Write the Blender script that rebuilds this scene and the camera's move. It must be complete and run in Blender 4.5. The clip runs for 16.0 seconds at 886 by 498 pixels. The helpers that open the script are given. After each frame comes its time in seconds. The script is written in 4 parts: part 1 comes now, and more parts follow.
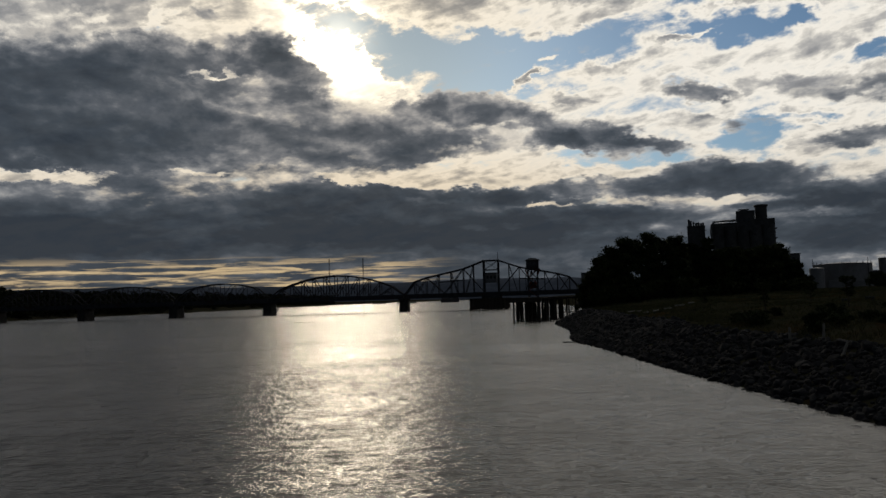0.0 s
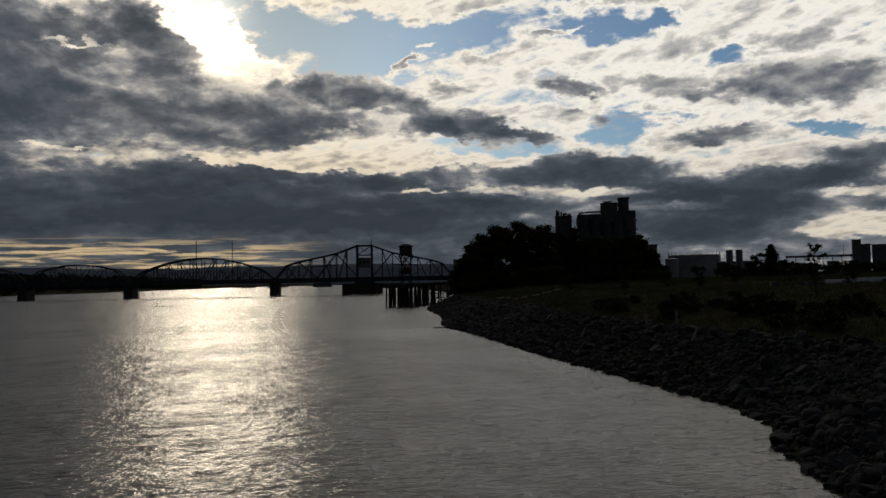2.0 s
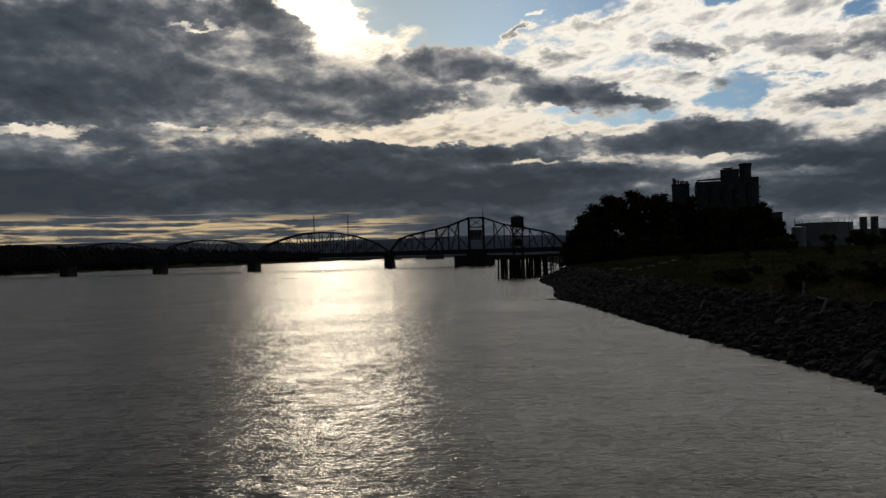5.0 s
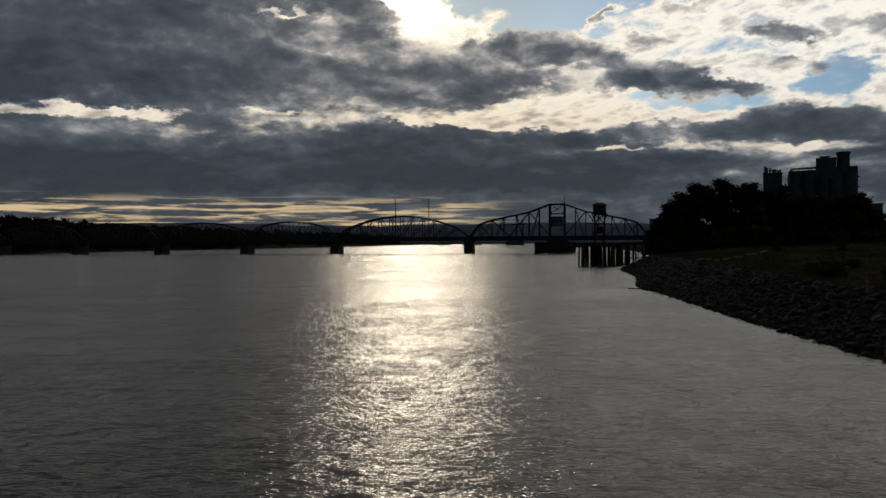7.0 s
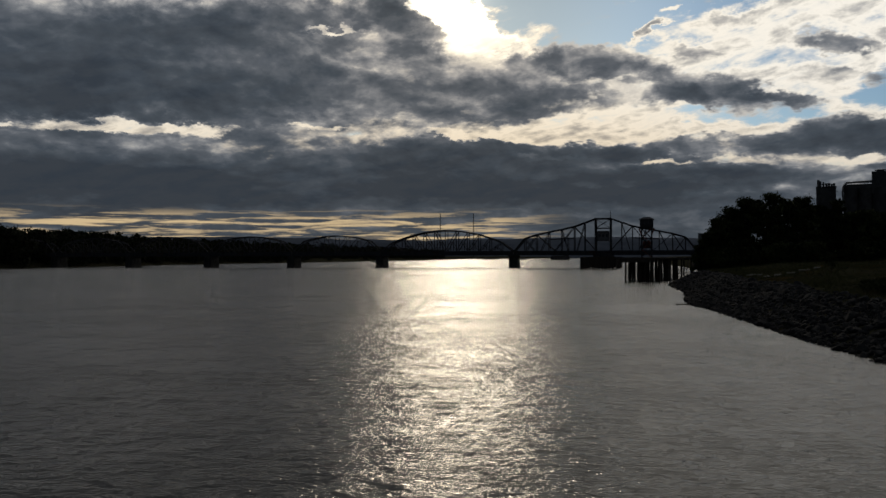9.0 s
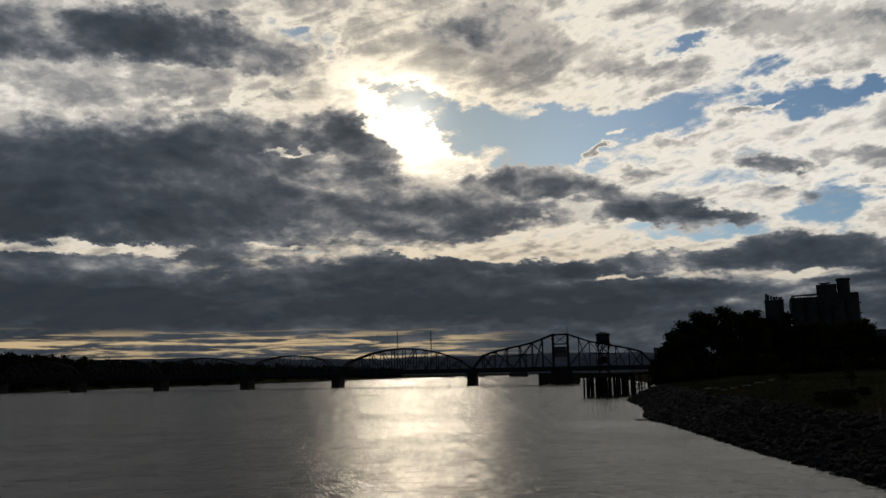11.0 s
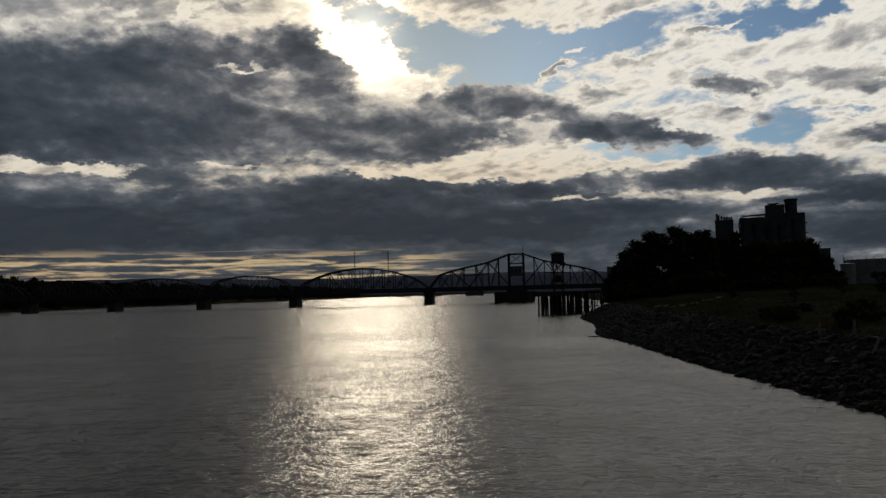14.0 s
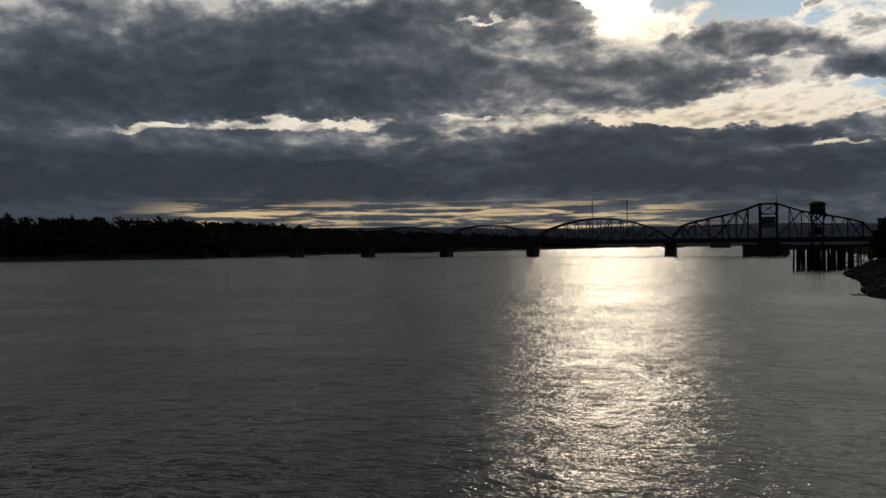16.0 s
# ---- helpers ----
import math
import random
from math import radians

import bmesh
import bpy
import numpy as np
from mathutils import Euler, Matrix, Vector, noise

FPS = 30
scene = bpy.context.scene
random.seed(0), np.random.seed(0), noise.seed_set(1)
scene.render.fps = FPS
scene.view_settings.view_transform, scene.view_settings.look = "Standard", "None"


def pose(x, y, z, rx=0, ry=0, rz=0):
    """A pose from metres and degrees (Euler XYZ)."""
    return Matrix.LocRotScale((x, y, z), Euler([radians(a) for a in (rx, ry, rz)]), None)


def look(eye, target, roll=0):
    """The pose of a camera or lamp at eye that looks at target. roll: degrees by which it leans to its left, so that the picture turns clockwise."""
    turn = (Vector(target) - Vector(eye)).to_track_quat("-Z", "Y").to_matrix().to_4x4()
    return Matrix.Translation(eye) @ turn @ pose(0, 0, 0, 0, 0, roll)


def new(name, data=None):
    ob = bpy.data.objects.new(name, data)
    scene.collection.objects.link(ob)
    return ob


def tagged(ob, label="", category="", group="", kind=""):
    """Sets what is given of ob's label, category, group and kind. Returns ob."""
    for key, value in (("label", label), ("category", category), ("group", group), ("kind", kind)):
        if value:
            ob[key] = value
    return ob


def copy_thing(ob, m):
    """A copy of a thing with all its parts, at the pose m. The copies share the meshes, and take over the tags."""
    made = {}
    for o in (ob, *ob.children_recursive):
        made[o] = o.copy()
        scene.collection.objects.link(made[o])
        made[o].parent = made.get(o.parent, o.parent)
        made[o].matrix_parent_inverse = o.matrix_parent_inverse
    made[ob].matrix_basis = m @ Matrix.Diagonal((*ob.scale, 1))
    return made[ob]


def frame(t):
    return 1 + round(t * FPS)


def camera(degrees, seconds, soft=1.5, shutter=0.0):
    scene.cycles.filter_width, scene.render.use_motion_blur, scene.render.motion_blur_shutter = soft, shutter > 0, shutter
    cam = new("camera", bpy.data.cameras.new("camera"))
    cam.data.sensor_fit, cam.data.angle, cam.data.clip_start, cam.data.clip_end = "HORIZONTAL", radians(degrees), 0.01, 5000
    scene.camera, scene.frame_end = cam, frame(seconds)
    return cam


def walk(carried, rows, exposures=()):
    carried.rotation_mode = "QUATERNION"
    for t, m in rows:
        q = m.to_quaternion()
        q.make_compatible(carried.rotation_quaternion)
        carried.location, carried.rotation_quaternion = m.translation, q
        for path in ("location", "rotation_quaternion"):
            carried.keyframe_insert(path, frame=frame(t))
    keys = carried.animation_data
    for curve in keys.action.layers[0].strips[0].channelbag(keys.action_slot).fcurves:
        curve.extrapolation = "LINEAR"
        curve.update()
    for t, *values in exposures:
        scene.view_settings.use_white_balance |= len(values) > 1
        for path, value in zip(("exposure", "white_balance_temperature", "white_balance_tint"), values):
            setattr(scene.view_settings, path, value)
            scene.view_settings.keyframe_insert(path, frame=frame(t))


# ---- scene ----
# The camera stands on a dock over the river and turns; x right, y downstream, z up, water at z = 0.
EYE = (0.0, 0.0, 9.0)
cam = camera(58.74, 16.0)
TURN = [
    (0.0, 0.00, 3.64, 1.78),
    (0.5, -1.45, 3.09, 1.83),
    (1.0, -4.19, 2.48, 1.50),
    (1.5, -7.26, 2.37, 1.39),
    (2.0, -9.22, 2.35, 1.10),
    (2.5, -10.25, 1.96, 1.25),
    (3.0, -9.04, 1.33, 2.23),
    (3.5, -6.47, 0.78, 2.35),
    (4.0, -4.48, 0.39, 1.81),
    (4.5, -2.57, 0.37, 1.51),
    (5.0, -1.10, 0.48, 1.54),
    (7.3, 5.13, -0.53, 0.43),
    (7.5, 5.27, -0.38, 0.51),
    (8.0, 5.60, -0.13, 0.21),
    (8.5, 6.29, 0.18, 0.08),
    (9.0, 7.96, 0.57, 0.16),
    (9.5, 9.09, 1.14, -0.16),
    (10.0, 7.56, 5.01, -0.07),
    (10.2, 6.57, 7.18, 0.10),
    (12.3, 4.13, 9.65, 1.39),
    (12.5, 3.88, 8.74, 1.39),
    (13.0, 3.33, 7.02, 1.36),
    (13.5, 2.82, 5.44, 1.56),
    (14.0, 1.80, 3.20, 1.40),
    (14.5, 1.44, 1.56, 1.02),
    (15.0, 5.99, 0.81, 0.72),
    (15.5, 12.89, 0.36, 0.58),
    (16.0, 18.91, -0.17, 0.52),
]
walk(cam, [(t, pose(*EYE, 90 + pitch, roll, yaw)) for t, yaw, pitch, roll in TURN], exposures=[(0.0, 0.2), (2.5, 0.22), (5.0, 0.3), (8.0, 0.32), (9.5, 0.24), (12.5, 0.04), (14.0, 0.07), (15.0, 0.28), (16.0, 0.28)])

# ---------------------------------------------------------------- sky and sun
SUN_AZ, SUN_EL = -7.2, 18.6
SUN_DIR = Vector((math.sin(radians(SUN_AZ)) * math.cos(radians(SUN_EL)), math.cos(radians(SUN_AZ)) * math.cos(radians(SUN_EL)), math.sin(radians(SUN_EL))))


class Net:
    """Short hand for building a node tree."""

    def __init__(self, tree):
        self.tree = tree
        tree.nodes.clear()

    def node(self, kind, **props):
        n = self.tree.nodes.new(kind)
        for key, value in props.items():
            setattr(n, key, value)
        return n

    def wire(self, value, socket):
        if isinstance(value, bpy.types.NodeSocket):
            self.tree.links.new(value, socket)
        else:
            socket.default_value = value

    def math(self, op, a, b=0.0, c=0.0, clamp=False):
        n = self.node("ShaderNodeMath", operation=op, use_clamp=clamp)
        for value, socket in zip((a, b, c), n.inputs):
            self.wire(value, socket)
        return n.outputs[0]

    def vmath(self, op, a, b=(0, 0, 0), scale=None):
        n = self.node("ShaderNodeVectorMath", operation=op)
        self.wire(a, n.inputs[0])
        if op != "SCALE":
            self.wire(b, n.inputs[1])
        else:
            self.wire(scale, n.inputs["Scale"])
        return n.outputs["Value"] if op in ("DOT_PRODUCT", "LENGTH") else n.outputs[0]

    def noise(self, vector, scale, detail=2.0, rough=0.5, distortion=0.0, colour=False, lacunarity=2.0):
        n = self.node("ShaderNodeTexNoise")
        self.wire(vector, n.inputs["Vector"])
        for key, value in (("Scale", scale), ("Detail", detail), ("Roughness", rough), ("Distortion", distortion), ("Lacunarity", lacunarity)):
            self.wire(value, n.inputs[key])
        return n.outputs["Color"] if colour else n.outputs["Fac"]

    def ramp(self, value, stops, mode="LINEAR"):
        n = self.node("ShaderNodeValToRGB")
        n.color_ramp.interpolation = mode
        while len(n.color_ramp.elements) < len(stops):
            n.color_ramp.elements.new(0.5)
        for e, (at, col) in zip(n.color_ramp.elements, stops):
            e.position, e.color = at, (*col, 1)
        self.wire(value, n.inputs[0])
        return n.outputs["Color"]

    def mix(self, fac, a, b, blend="MIX"):
        n = self.node("ShaderNodeMix", data_type="RGBA", blend_type=blend)
        self.wire(fac, n.inputs[0])
        for value, socket in ((a, n.inputs[6]), (b, n.inputs[7])):
            self.wire((*value, 1) if isinstance(value, tuple) and len(value) == 3 else value, socket)
        return n.outputs[2]

    def span(self, value, a, b, low=0.0, high=1.0):
        n = self.node("ShaderNodeMapRange", interpolation_type="SMOOTHSTEP")
        for v, socket in zip((value, a, b, low, high), n.inputs):
            self.wire(v, socket)
        return n.outputs[0]

    def xyz(self, x, y, z=0.0):
        n = self.node("ShaderNodeCombineXYZ")
        for v, socket in zip((x, y, z), n.inputs):
            self.wire(v, socket)
        return n.outputs[0]


def build_sky():
    """Open blue, a high bright cloud sheet with holes, and a low dark deck before it."""
    world = bpy.data.worlds.new("evening_sky")
    scene.world = world
    world.use_nodes = True
    n = Net(world.node_tree)
    way = n.node("ShaderNodeTexCoord").outputs["Generated"]
    split = n.node("ShaderNodeSeparateXYZ")
    n.wire(way, split.inputs[0])
    x, y, z = split.outputs
    deg = 180 / math.pi
    az = n.math("MULTIPLY", n.math("ARCTAN2", x, y), deg)
    el = n.math("MULTIPLY", n.math("ARCSINE", z), deg)

    # cloud forms flatten towards the horizon
    rise = n.math("ADD", n.math("MULTIPLY", el, 1.6), n.math("MULTIPLY", 12.0, n.math("SUBTRACT", 1.0, n.math("EXPONENT", n.math("MULTIPLY", el, -1 / 6.0)))))
    form = n.vmath("SCALE", n.xyz(az, rise), scale=0.1)
    half = (0.5, 0.5, 0.5)
    stir = n.vmath("SUBTRACT", n.noise(form, 1.1, 3.0, 0.5, colour=True), half)
    curl = n.vmath("SUBTRACT", n.noise(form, 4.5, 8.0, 0.62, colour=True), half)
    flat = n.span(el, 0.0, 14.0, 0.35, 1.0)
    here = n.vmath("ADD", n.xyz(az, el), n.vmath("MULTIPLY", stir, n.xyz(4.0, n.math("MULTIPLY", flat, 1.5), 0.0)))
    here = n.vmath("ADD", here, n.vmath("MULTIPLY", curl, n.xyz(5.0, n.math("MULTIPLY", flat, 3.2), 0.0)))
    puffs = n.vmath("ADD", form, n.vmath("SCALE", stir, scale=0.25))

    def cloud(total, az, el, wide, high, much, tilt=0.0):
        m = n.node("ShaderNodeMapping", vector_type="TEXTURE")
        m.inputs["Location"].default_value = (az, el, 0)
        m.inputs["Rotation"].default_value = (0, 0, radians(tilt))
        m.inputs["Scale"].default_value = (wide, high, 1)
        n.wire(here, m.inputs["Vector"])
        g = n.node("ShaderNodeTexGradient", gradient_type="SPHERICAL")
        n.wire(m.outputs[0], g.inputs[0])
        return n.math("MULTIPLY_ADD", n.math("SMOOTH_MIN", g.outputs["Fac"], 0.6, 0.25), much / 0.6, total)

    aside = n.span(n.math("ABSOLUTE", az), 48.0, 75.0)
    above = n.span(el, 23.0, 33.0)

    # the high sheet: bright where thin, grey where thick, open in places
    sheet = n.math("ADD", n.span(az, -6.0, 8.0, 1.0, 0.86), n.math("MULTIPLY", above, n.span(az, -10.0, 10.0, 0.5, -0.02)))
    for spot in (
        (-5.3, 19.3, 6.3, 1.6, -0.94, -15), (-2.8, 17.5, 3.6, 1.8, -0.72, -2), (1.5, 16.8, 5.6, 2.9, -1.08, -4),
        (5.6, 16.1, 6.8, 2.3, -0.86, 5), (4.1, 18.5, 2.8, 0.9, -0.72, 7), (9.4, 17.8, 8.5, 1.2, -0.94, -1),
        (13.5, 18.7, 3.9, 0.9, -0.58, 6), (20.9, 17.7, 5.7, 1.4, -1.01, 0), (18.2, 19.9, 3.0, 1.0, -0.72, 6),
        (21.7, 10.5, 2.9, 2.0, -1.01, 2), (13.2, 9.8, 6.8, 0.9, -0.86, -5), (-15.9, 24.1, 2.4, 1.1, -0.86, -11),
        (-12.9, 23.7, 1.6, 0.6, -0.72, 20), (13.5, 22.0, 3.2, 0.5, -0.58, 16), (24.8, 11.4, 3.2, 0.5, -0.65, -8),
        (25.8, 17.7, 1.6, 0.8, -0.72, -11),
    ):
        sheet = cloud(sheet, *spot)
    for spot in (
        (30.0, 14.7, 2.4, 0.9, -0.79, -1), (35.5, 9.6, 3.9, 0.6, -0.79, -10), (18.3, 14.1, 3.0, 0.9, -0.40, -18),
        (-19.5, 19.6, 1.4, 0.6, -0.50, 18), (-24.3, 19.5, 1.5, 0.5, -0.43, 5), (-37.0, 8.7, 3.6, 0.5, -0.36, 3),
        (15.4, 13.1, 5.5, 0.8, -0.29, -6),
    ):
        sheet = cloud(sheet, *spot)
    for spot in (
        (6.6, 15.6, 2.0, 0.5, 1.30, 25), (8.6, 17.0, 0.9, 0.3, 1.00, 15), (5.3, 17.8, 1.0, 0.3, 1.00, 5),
        (-0.6, 17.9, 1.1, 0.3, 0.70, -2), (18.7, 17.5, 2.9, 0.4, 0.90, 16), (3.1, 15.8, 1.1, 0.2, 0.70, 6),
        (-10.4, 24.0, 8.2, 1.4, 0.25, -0), (16.2, 23.8, 9.8, 1.5, 0.50, -11), (-0.4, 22.8, 7.5, 2.9, 0.75, -4),
        (10.9, 21.1, 4.8, 1.0, 0.40, -7), (13.3, 16.1, 5.6, 0.7, 0.35, 1), (24.4, 13.7, 5.1, 0.8, 0.50, -5),
        (-27.8, 19.4, 10.4, 1.5, 0.40, 5), (9.6, 14.2, 3.2, 0.5, 0.40, -5), (34.6, 15.3, 5.3, 0.8, 0.40, -3),
        (-7.9, 17.1, 6.2, 2.3, 0.70, -32),
    ):
        sheet = cloud(sheet, *spot)
    # combed by the wind, rising to the right
    m = n.node("ShaderNodeMapping", vector_type="TEXTURE")
    m.inputs["Rotation"].default_value, m.inputs["Scale"].default_value = (0, 0, radians(24)), (1.9, 0.75, 1)
    n.wire(puffs, m.inputs["Vector"])
    combed = n.noise(m.outputs[0], 3.2, 10.0, 0.60, 0.35)
    crumbs = n.noise(n.vmath("ADD", puffs, (3.7, 1.9, 0.0)), 5.5, 8.0, 0.58)
    ragged = n.math("ADD", n.math("MULTIPLY", n.math("SUBTRACT", combed, 0.5), 2.3), n.math("MULTIPLY", n.math("SUBTRACT", crumbs, 0.5), 1.5))
    sheet = n.math("ADD", sheet, ragged)
    sheet_cover = n.span(sheet, 0.05, 0.72)
    high = n.ramp(n.math("MULTIPLY", sheet, 0.5), [(0.10, (0.50, 0.50, 0.50)), (0.30, (0.63, 0.605, 0.55)), (0.42, (0.68, 0.645, 0.58)), (0.50, (0.55, 0.525, 0.475)), (0.60, (0.36, 0.35, 0.335)), (0.75, (0.22, 0.222, 0.228)), (1.0, (0.14, 0.145, 0.155))])

    # the low deck, thickest on the side away from the land
    left = n.span(az, -34.0, -10.0, 1.0, 0.0)
    deck = n.math("ADD", n.math("MULTIPLY", left, n.span(el, 14.0, 18.5, 0.35, 0.0)), n.span(el, 3.5, 9.5, 0.74, 0.0))
    deck = n.math("ADD", deck, n.math("MULTIPLY", n.span(az, -6.0, 6.0, 1.0, 0.0), n.span(el, 11.0, 14.0, 0.36, 0.0)))
    # unseen cloud added beside, behind and above the view, dimming bank and water
    deck = n.math("ADD", deck, n.math("MAXIMUM", n.math("MULTIPLY", aside, 1.5), n.math("MULTIPLY", above, n.span(az, -8.0, 10.0, 1.0, 0.0))))
    deck = n.math("ADD", deck, n.math("MULTIPLY", n.span(az, -46.0, -33.0, 0.7, 0.0), n.span(el, 14.0, 19.0)))
    deck = n.math("ADD", deck, n.math("MULTIPLY", n.span(az, -4.0, 3.0, 0.0, 0.42), n.math("MULTIPLY", n.span(el, 3.5, 6.5, 1.0, 0.0), n.span(az, 22.0, 30.0, 1.0, 0.0))))
    for spot in (
        (-27.6, 13.1, 22.5, 5.6, 0.75, 2), (-23.3, 16.1, 14.2, 2.9, 0.50, 2), (-17.4, 17.5, 8.4, 1.8, 0.60, -2),
        (-13.1, 18.5, 2.8, 1.4, 0.60, -8), (-10.8, 16.6, 4.2, 2.2, 0.85, -29), (-7.5, 13.6, 8.5, 1.7, 0.50, -15),
        (-11.3, 11.7, 15.7, 2.5, 0.45, -1), (-0.4, 10.7, 8.3, 2.2, 0.35, -7), (-37.3, 11.0, 16.8, 3.0, 0.50, 3),
        (-33.8, 14.9, 22.3, 3.0, 0.45, -2), (-48.1, 11.3, 10.9, 4.9, 0.60, 6), (-4.7, 6.3, 16.4, 2.7, 0.85, -2),
        (-7.6, 7.8, 7.3, 1.2, 0.40, 2), (-17.3, 4.9, 17.5, 1.9, 0.50, -1), (-29.3, 5.2, 12.9, 2.5, 0.55, 0),
        (-45.3, 5.2, 15.0, 2.8, 0.60, 2),
    ):
        deck = cloud(deck, *spot)
    for spot in (
        (2.6, 13.4, 7.2, 1.5, 1.00, -9), (-1.6, 13.2, 3.4, 1.5, 0.60, -2), (11.8, 11.3, 6.6, 1.4, 1.00, -14),
        (15.9, 10.5, 3.4, 0.6, 0.60, -12), (9.0, 11.2, 3.2, 0.8, 0.60, -4), (5.4, 11.3, 4.9, 0.9, 0.50, -4),
        (9.6, 7.6, 8.2, 1.2, 0.70, 0), (3.6, 7.3, 4.9, 0.9, 0.60, -3), (9.5, 5.5, 10.5, 1.3, 0.90, 1),
        (1.0, 4.3, 15.7, 1.2, 0.50, -2), (20.1, 7.8, 7.5, 1.5, 1.10, -3), (24.3, 6.0, 3.8, 1.0, 0.90, 2),
        (31.9, 6.1, 8.5, 1.4, 1.10, 2), (35.7, 6.5, 3.1, 0.9, 0.60, 4), (28.1, 3.7, 6.3, 1.8, 1.10, 1),
        (28.9, 5.0, 8.9, 1.1, 0.60, -3),
    ):
        deck = cloud(deck, *spot)
    for spot in (
        (-31.8, 22.4, 14.9, 3.3, 1.00, 7), (-22.3, 22.8, 11.0, 2.3, 0.90, -2), (-22.2, 20.3, 2.1, 0.7, 0.50, -5),
        (-16.6, 20.2, 1.6, 0.6, 0.50, -17), (-3.4, 24.4, 4.1, 2.6, 0.50, -2), (0.9, 24.4, 5.2, 3.1, 0.50, -4),
        (6.8, 22.3, 3.4, 1.2, 0.40, -6), (22.4, 22.0, 6.4, 1.4, 0.60, -12), (27.0, 20.3, 3.0, 1.9, 0.50, -13),
        (34.5, 12.5, 9.4, 1.9, 0.85, -2), (26.5, 12.9, 4.5, 0.7, 0.50, -1), (17.8, 13.9, 3.8, 0.7, 0.55, -13),
        (19.4, 11.6, 4.8, 0.7, 0.50, -7), (29.4, 9.7, 5.8, 0.9, 0.70, -2), (38.4, 7.9, 5.3, 1.0, 0.80, -0),
        (18.8, 13.7, 3.4, 0.8, 0.50, -16),
    ):
        deck = cloud(deck, *spot)
    for spot in (
        (-15.8, 16.2, 2.2, 0.3, -0.90, 2), (-29.1, 8.8, 7.3, 0.6, -0.60, 2), (-30.9, 8.9, 9.5, 0.6, -0.70, 2),
        (-39.3, 8.4, 3.2, 0.5, -1.00, 3), (-17.3, 9.3, 3.2, 0.3, -0.70, 1), (-4.7, 8.5, 5.0, 0.4, -0.90, -8),
        (2.4, 9.1, 8.2, 1.4, -0.90, 2), (10.1, 9.2, 7.2, 0.8, -0.80, -4), (7.6, 6.7, 3.2, 0.3, -0.70, 5),
        (13.0, 6.4, 4.5, 0.3, -0.45, -4), (21.3, 6.2, 4.0, 0.5, -0.75, -2), (-0.6, 7.0, 3.9, 0.3, -0.40, -2),
        (37.6, 3.2, 4.2, 1.0, -1.30, 4), (27.0, 5.0, 3.5, 0.5, -0.90, 0), (36.7, 5.3, 3.5, 0.4, -0.70, 0),
        (3.6, 5.2, 6.1, 0.3, -0.50, 4),
    ):
        deck = cloud(deck, *spot)
    heap = n.noise(puffs, 2.6, 11.0, 0.56)
    fluff = n.noise(n.vmath("ADD", puffs, (7.3, 2.1, 0.0)), 6.5, 8.0, 0.56)
    deck = n.math("ADD", deck, n.math("ADD", n.math("MULTIPLY", n.math("SUBTRACT", heap, 0.5), 1.25), n.math("MULTIPLY", n.math("SUBTRACT", fluff, 0.5), 1.15)))
    deck_cover = n.span(deck, 0.12, 0.72)
    # upper sides catch the light, bellies are dark
    lump = n.noise(puffs, 3.1, 6.0, 0.54)
    sunward = n.noise(n.vmath("ADD", puffs, (0.02, 0.10, 0.0)), 3.1, 6.0, 0.54)
    soft = n.noise(n.vmath("ADD", puffs, (1.3, 8.8, 0.0)), 1.7, 5.0, 0.5)
    thick = n.math("ADD", deck, n.math("ADD", n.math("MULTIPLY", n.math("SUBTRACT", sunward, lump), 1.3), n.math("MULTIPLY", n.math("SUBTRACT", soft, 0.5), 1.5)))
    thick = n.math("ADD", thick, n.span(el, 5.0, 13.0, n.span(az, 0.0, 18.0, 0.24, 0.08), 0.0))
    thick = n.math("SUBTRACT", thick, n.span(el, 10.0, 15.0, 0.0, n.span(az, -10.0, 6.0, 0.24, 0.46)))
    low = n.ramp(n.math("MULTIPLY", thick, 0.5), [(0.10, (0.37, 0.355, 0.33)), (0.22, (0.225, 0.227, 0.230)), (0.34, (0.128, 0.136, 0.149)), (0.48, (0.066, 0.076, 0.091)), (0.68, (0.036, 0.046, 0.059)), (1.0, (0.021, 0.028, 0.038))])

    # evening gold low in the west
    gold = n.math("MULTIPLY", n.span(el, 1.0, 13.0, 0.85, 0.0), n.span(az, 2.0, 26.0, 1.0, 0.35))
    high = n.mix(gold, high, n.mix(1.0, high, (1.02, 0.80, 0.50), "MULTIPLY"))
    high = n.vmath("SCALE", high, scale=n.span(el, 4.0, 13.0, 0.78, 1.0))
    toward = n.math("MAXIMUM", n.vmath("DOT_PRODUCT", way, tuple(SUN_DIR)), 0.0)
    near_sun = n.math("POWER", toward, 30.0)
    high = n.mix(n.math("MULTIPLY", near_sun, 0.6), high, n.mix(1.0, high, (1.12, 0.98, 0.76), "MULTIPLY"))
    low = n.mix(n.math("MULTIPLY", near_sun, 0.5), low, n.mix(1.0, low, (1.25, 1.12, 0.98), "MULTIPLY"))

    air = n.node("ShaderNodeTexSky", sky_type="NISHITA", sun_disc=False, sun_elevation=radians(SUN_EL), sun_rotation=radians(SUN_AZ), air_density=1.0, dust_density=0.6, ozone_density=1.5)
    blue = n.vmath("MULTIPLY", air.outputs[0], (0.028, 0.036, 0.043))
    blue = n.vmath("SCALE", blue, scale=n.span(near_sun, 0.3, 1.0, 1.0, 0.6))
    sky = n.mix(sheet_cover, blue, high)
    # the veiled sun burns through the thin sheet, not through the deck
    halo, core = n.math("POWER", toward, 240.0), n.math("POWER", toward, 2000.0)
    burst = cloud(0.0, *(-7.4, 18.0, 7.7, 3.0, 1.00, -34))
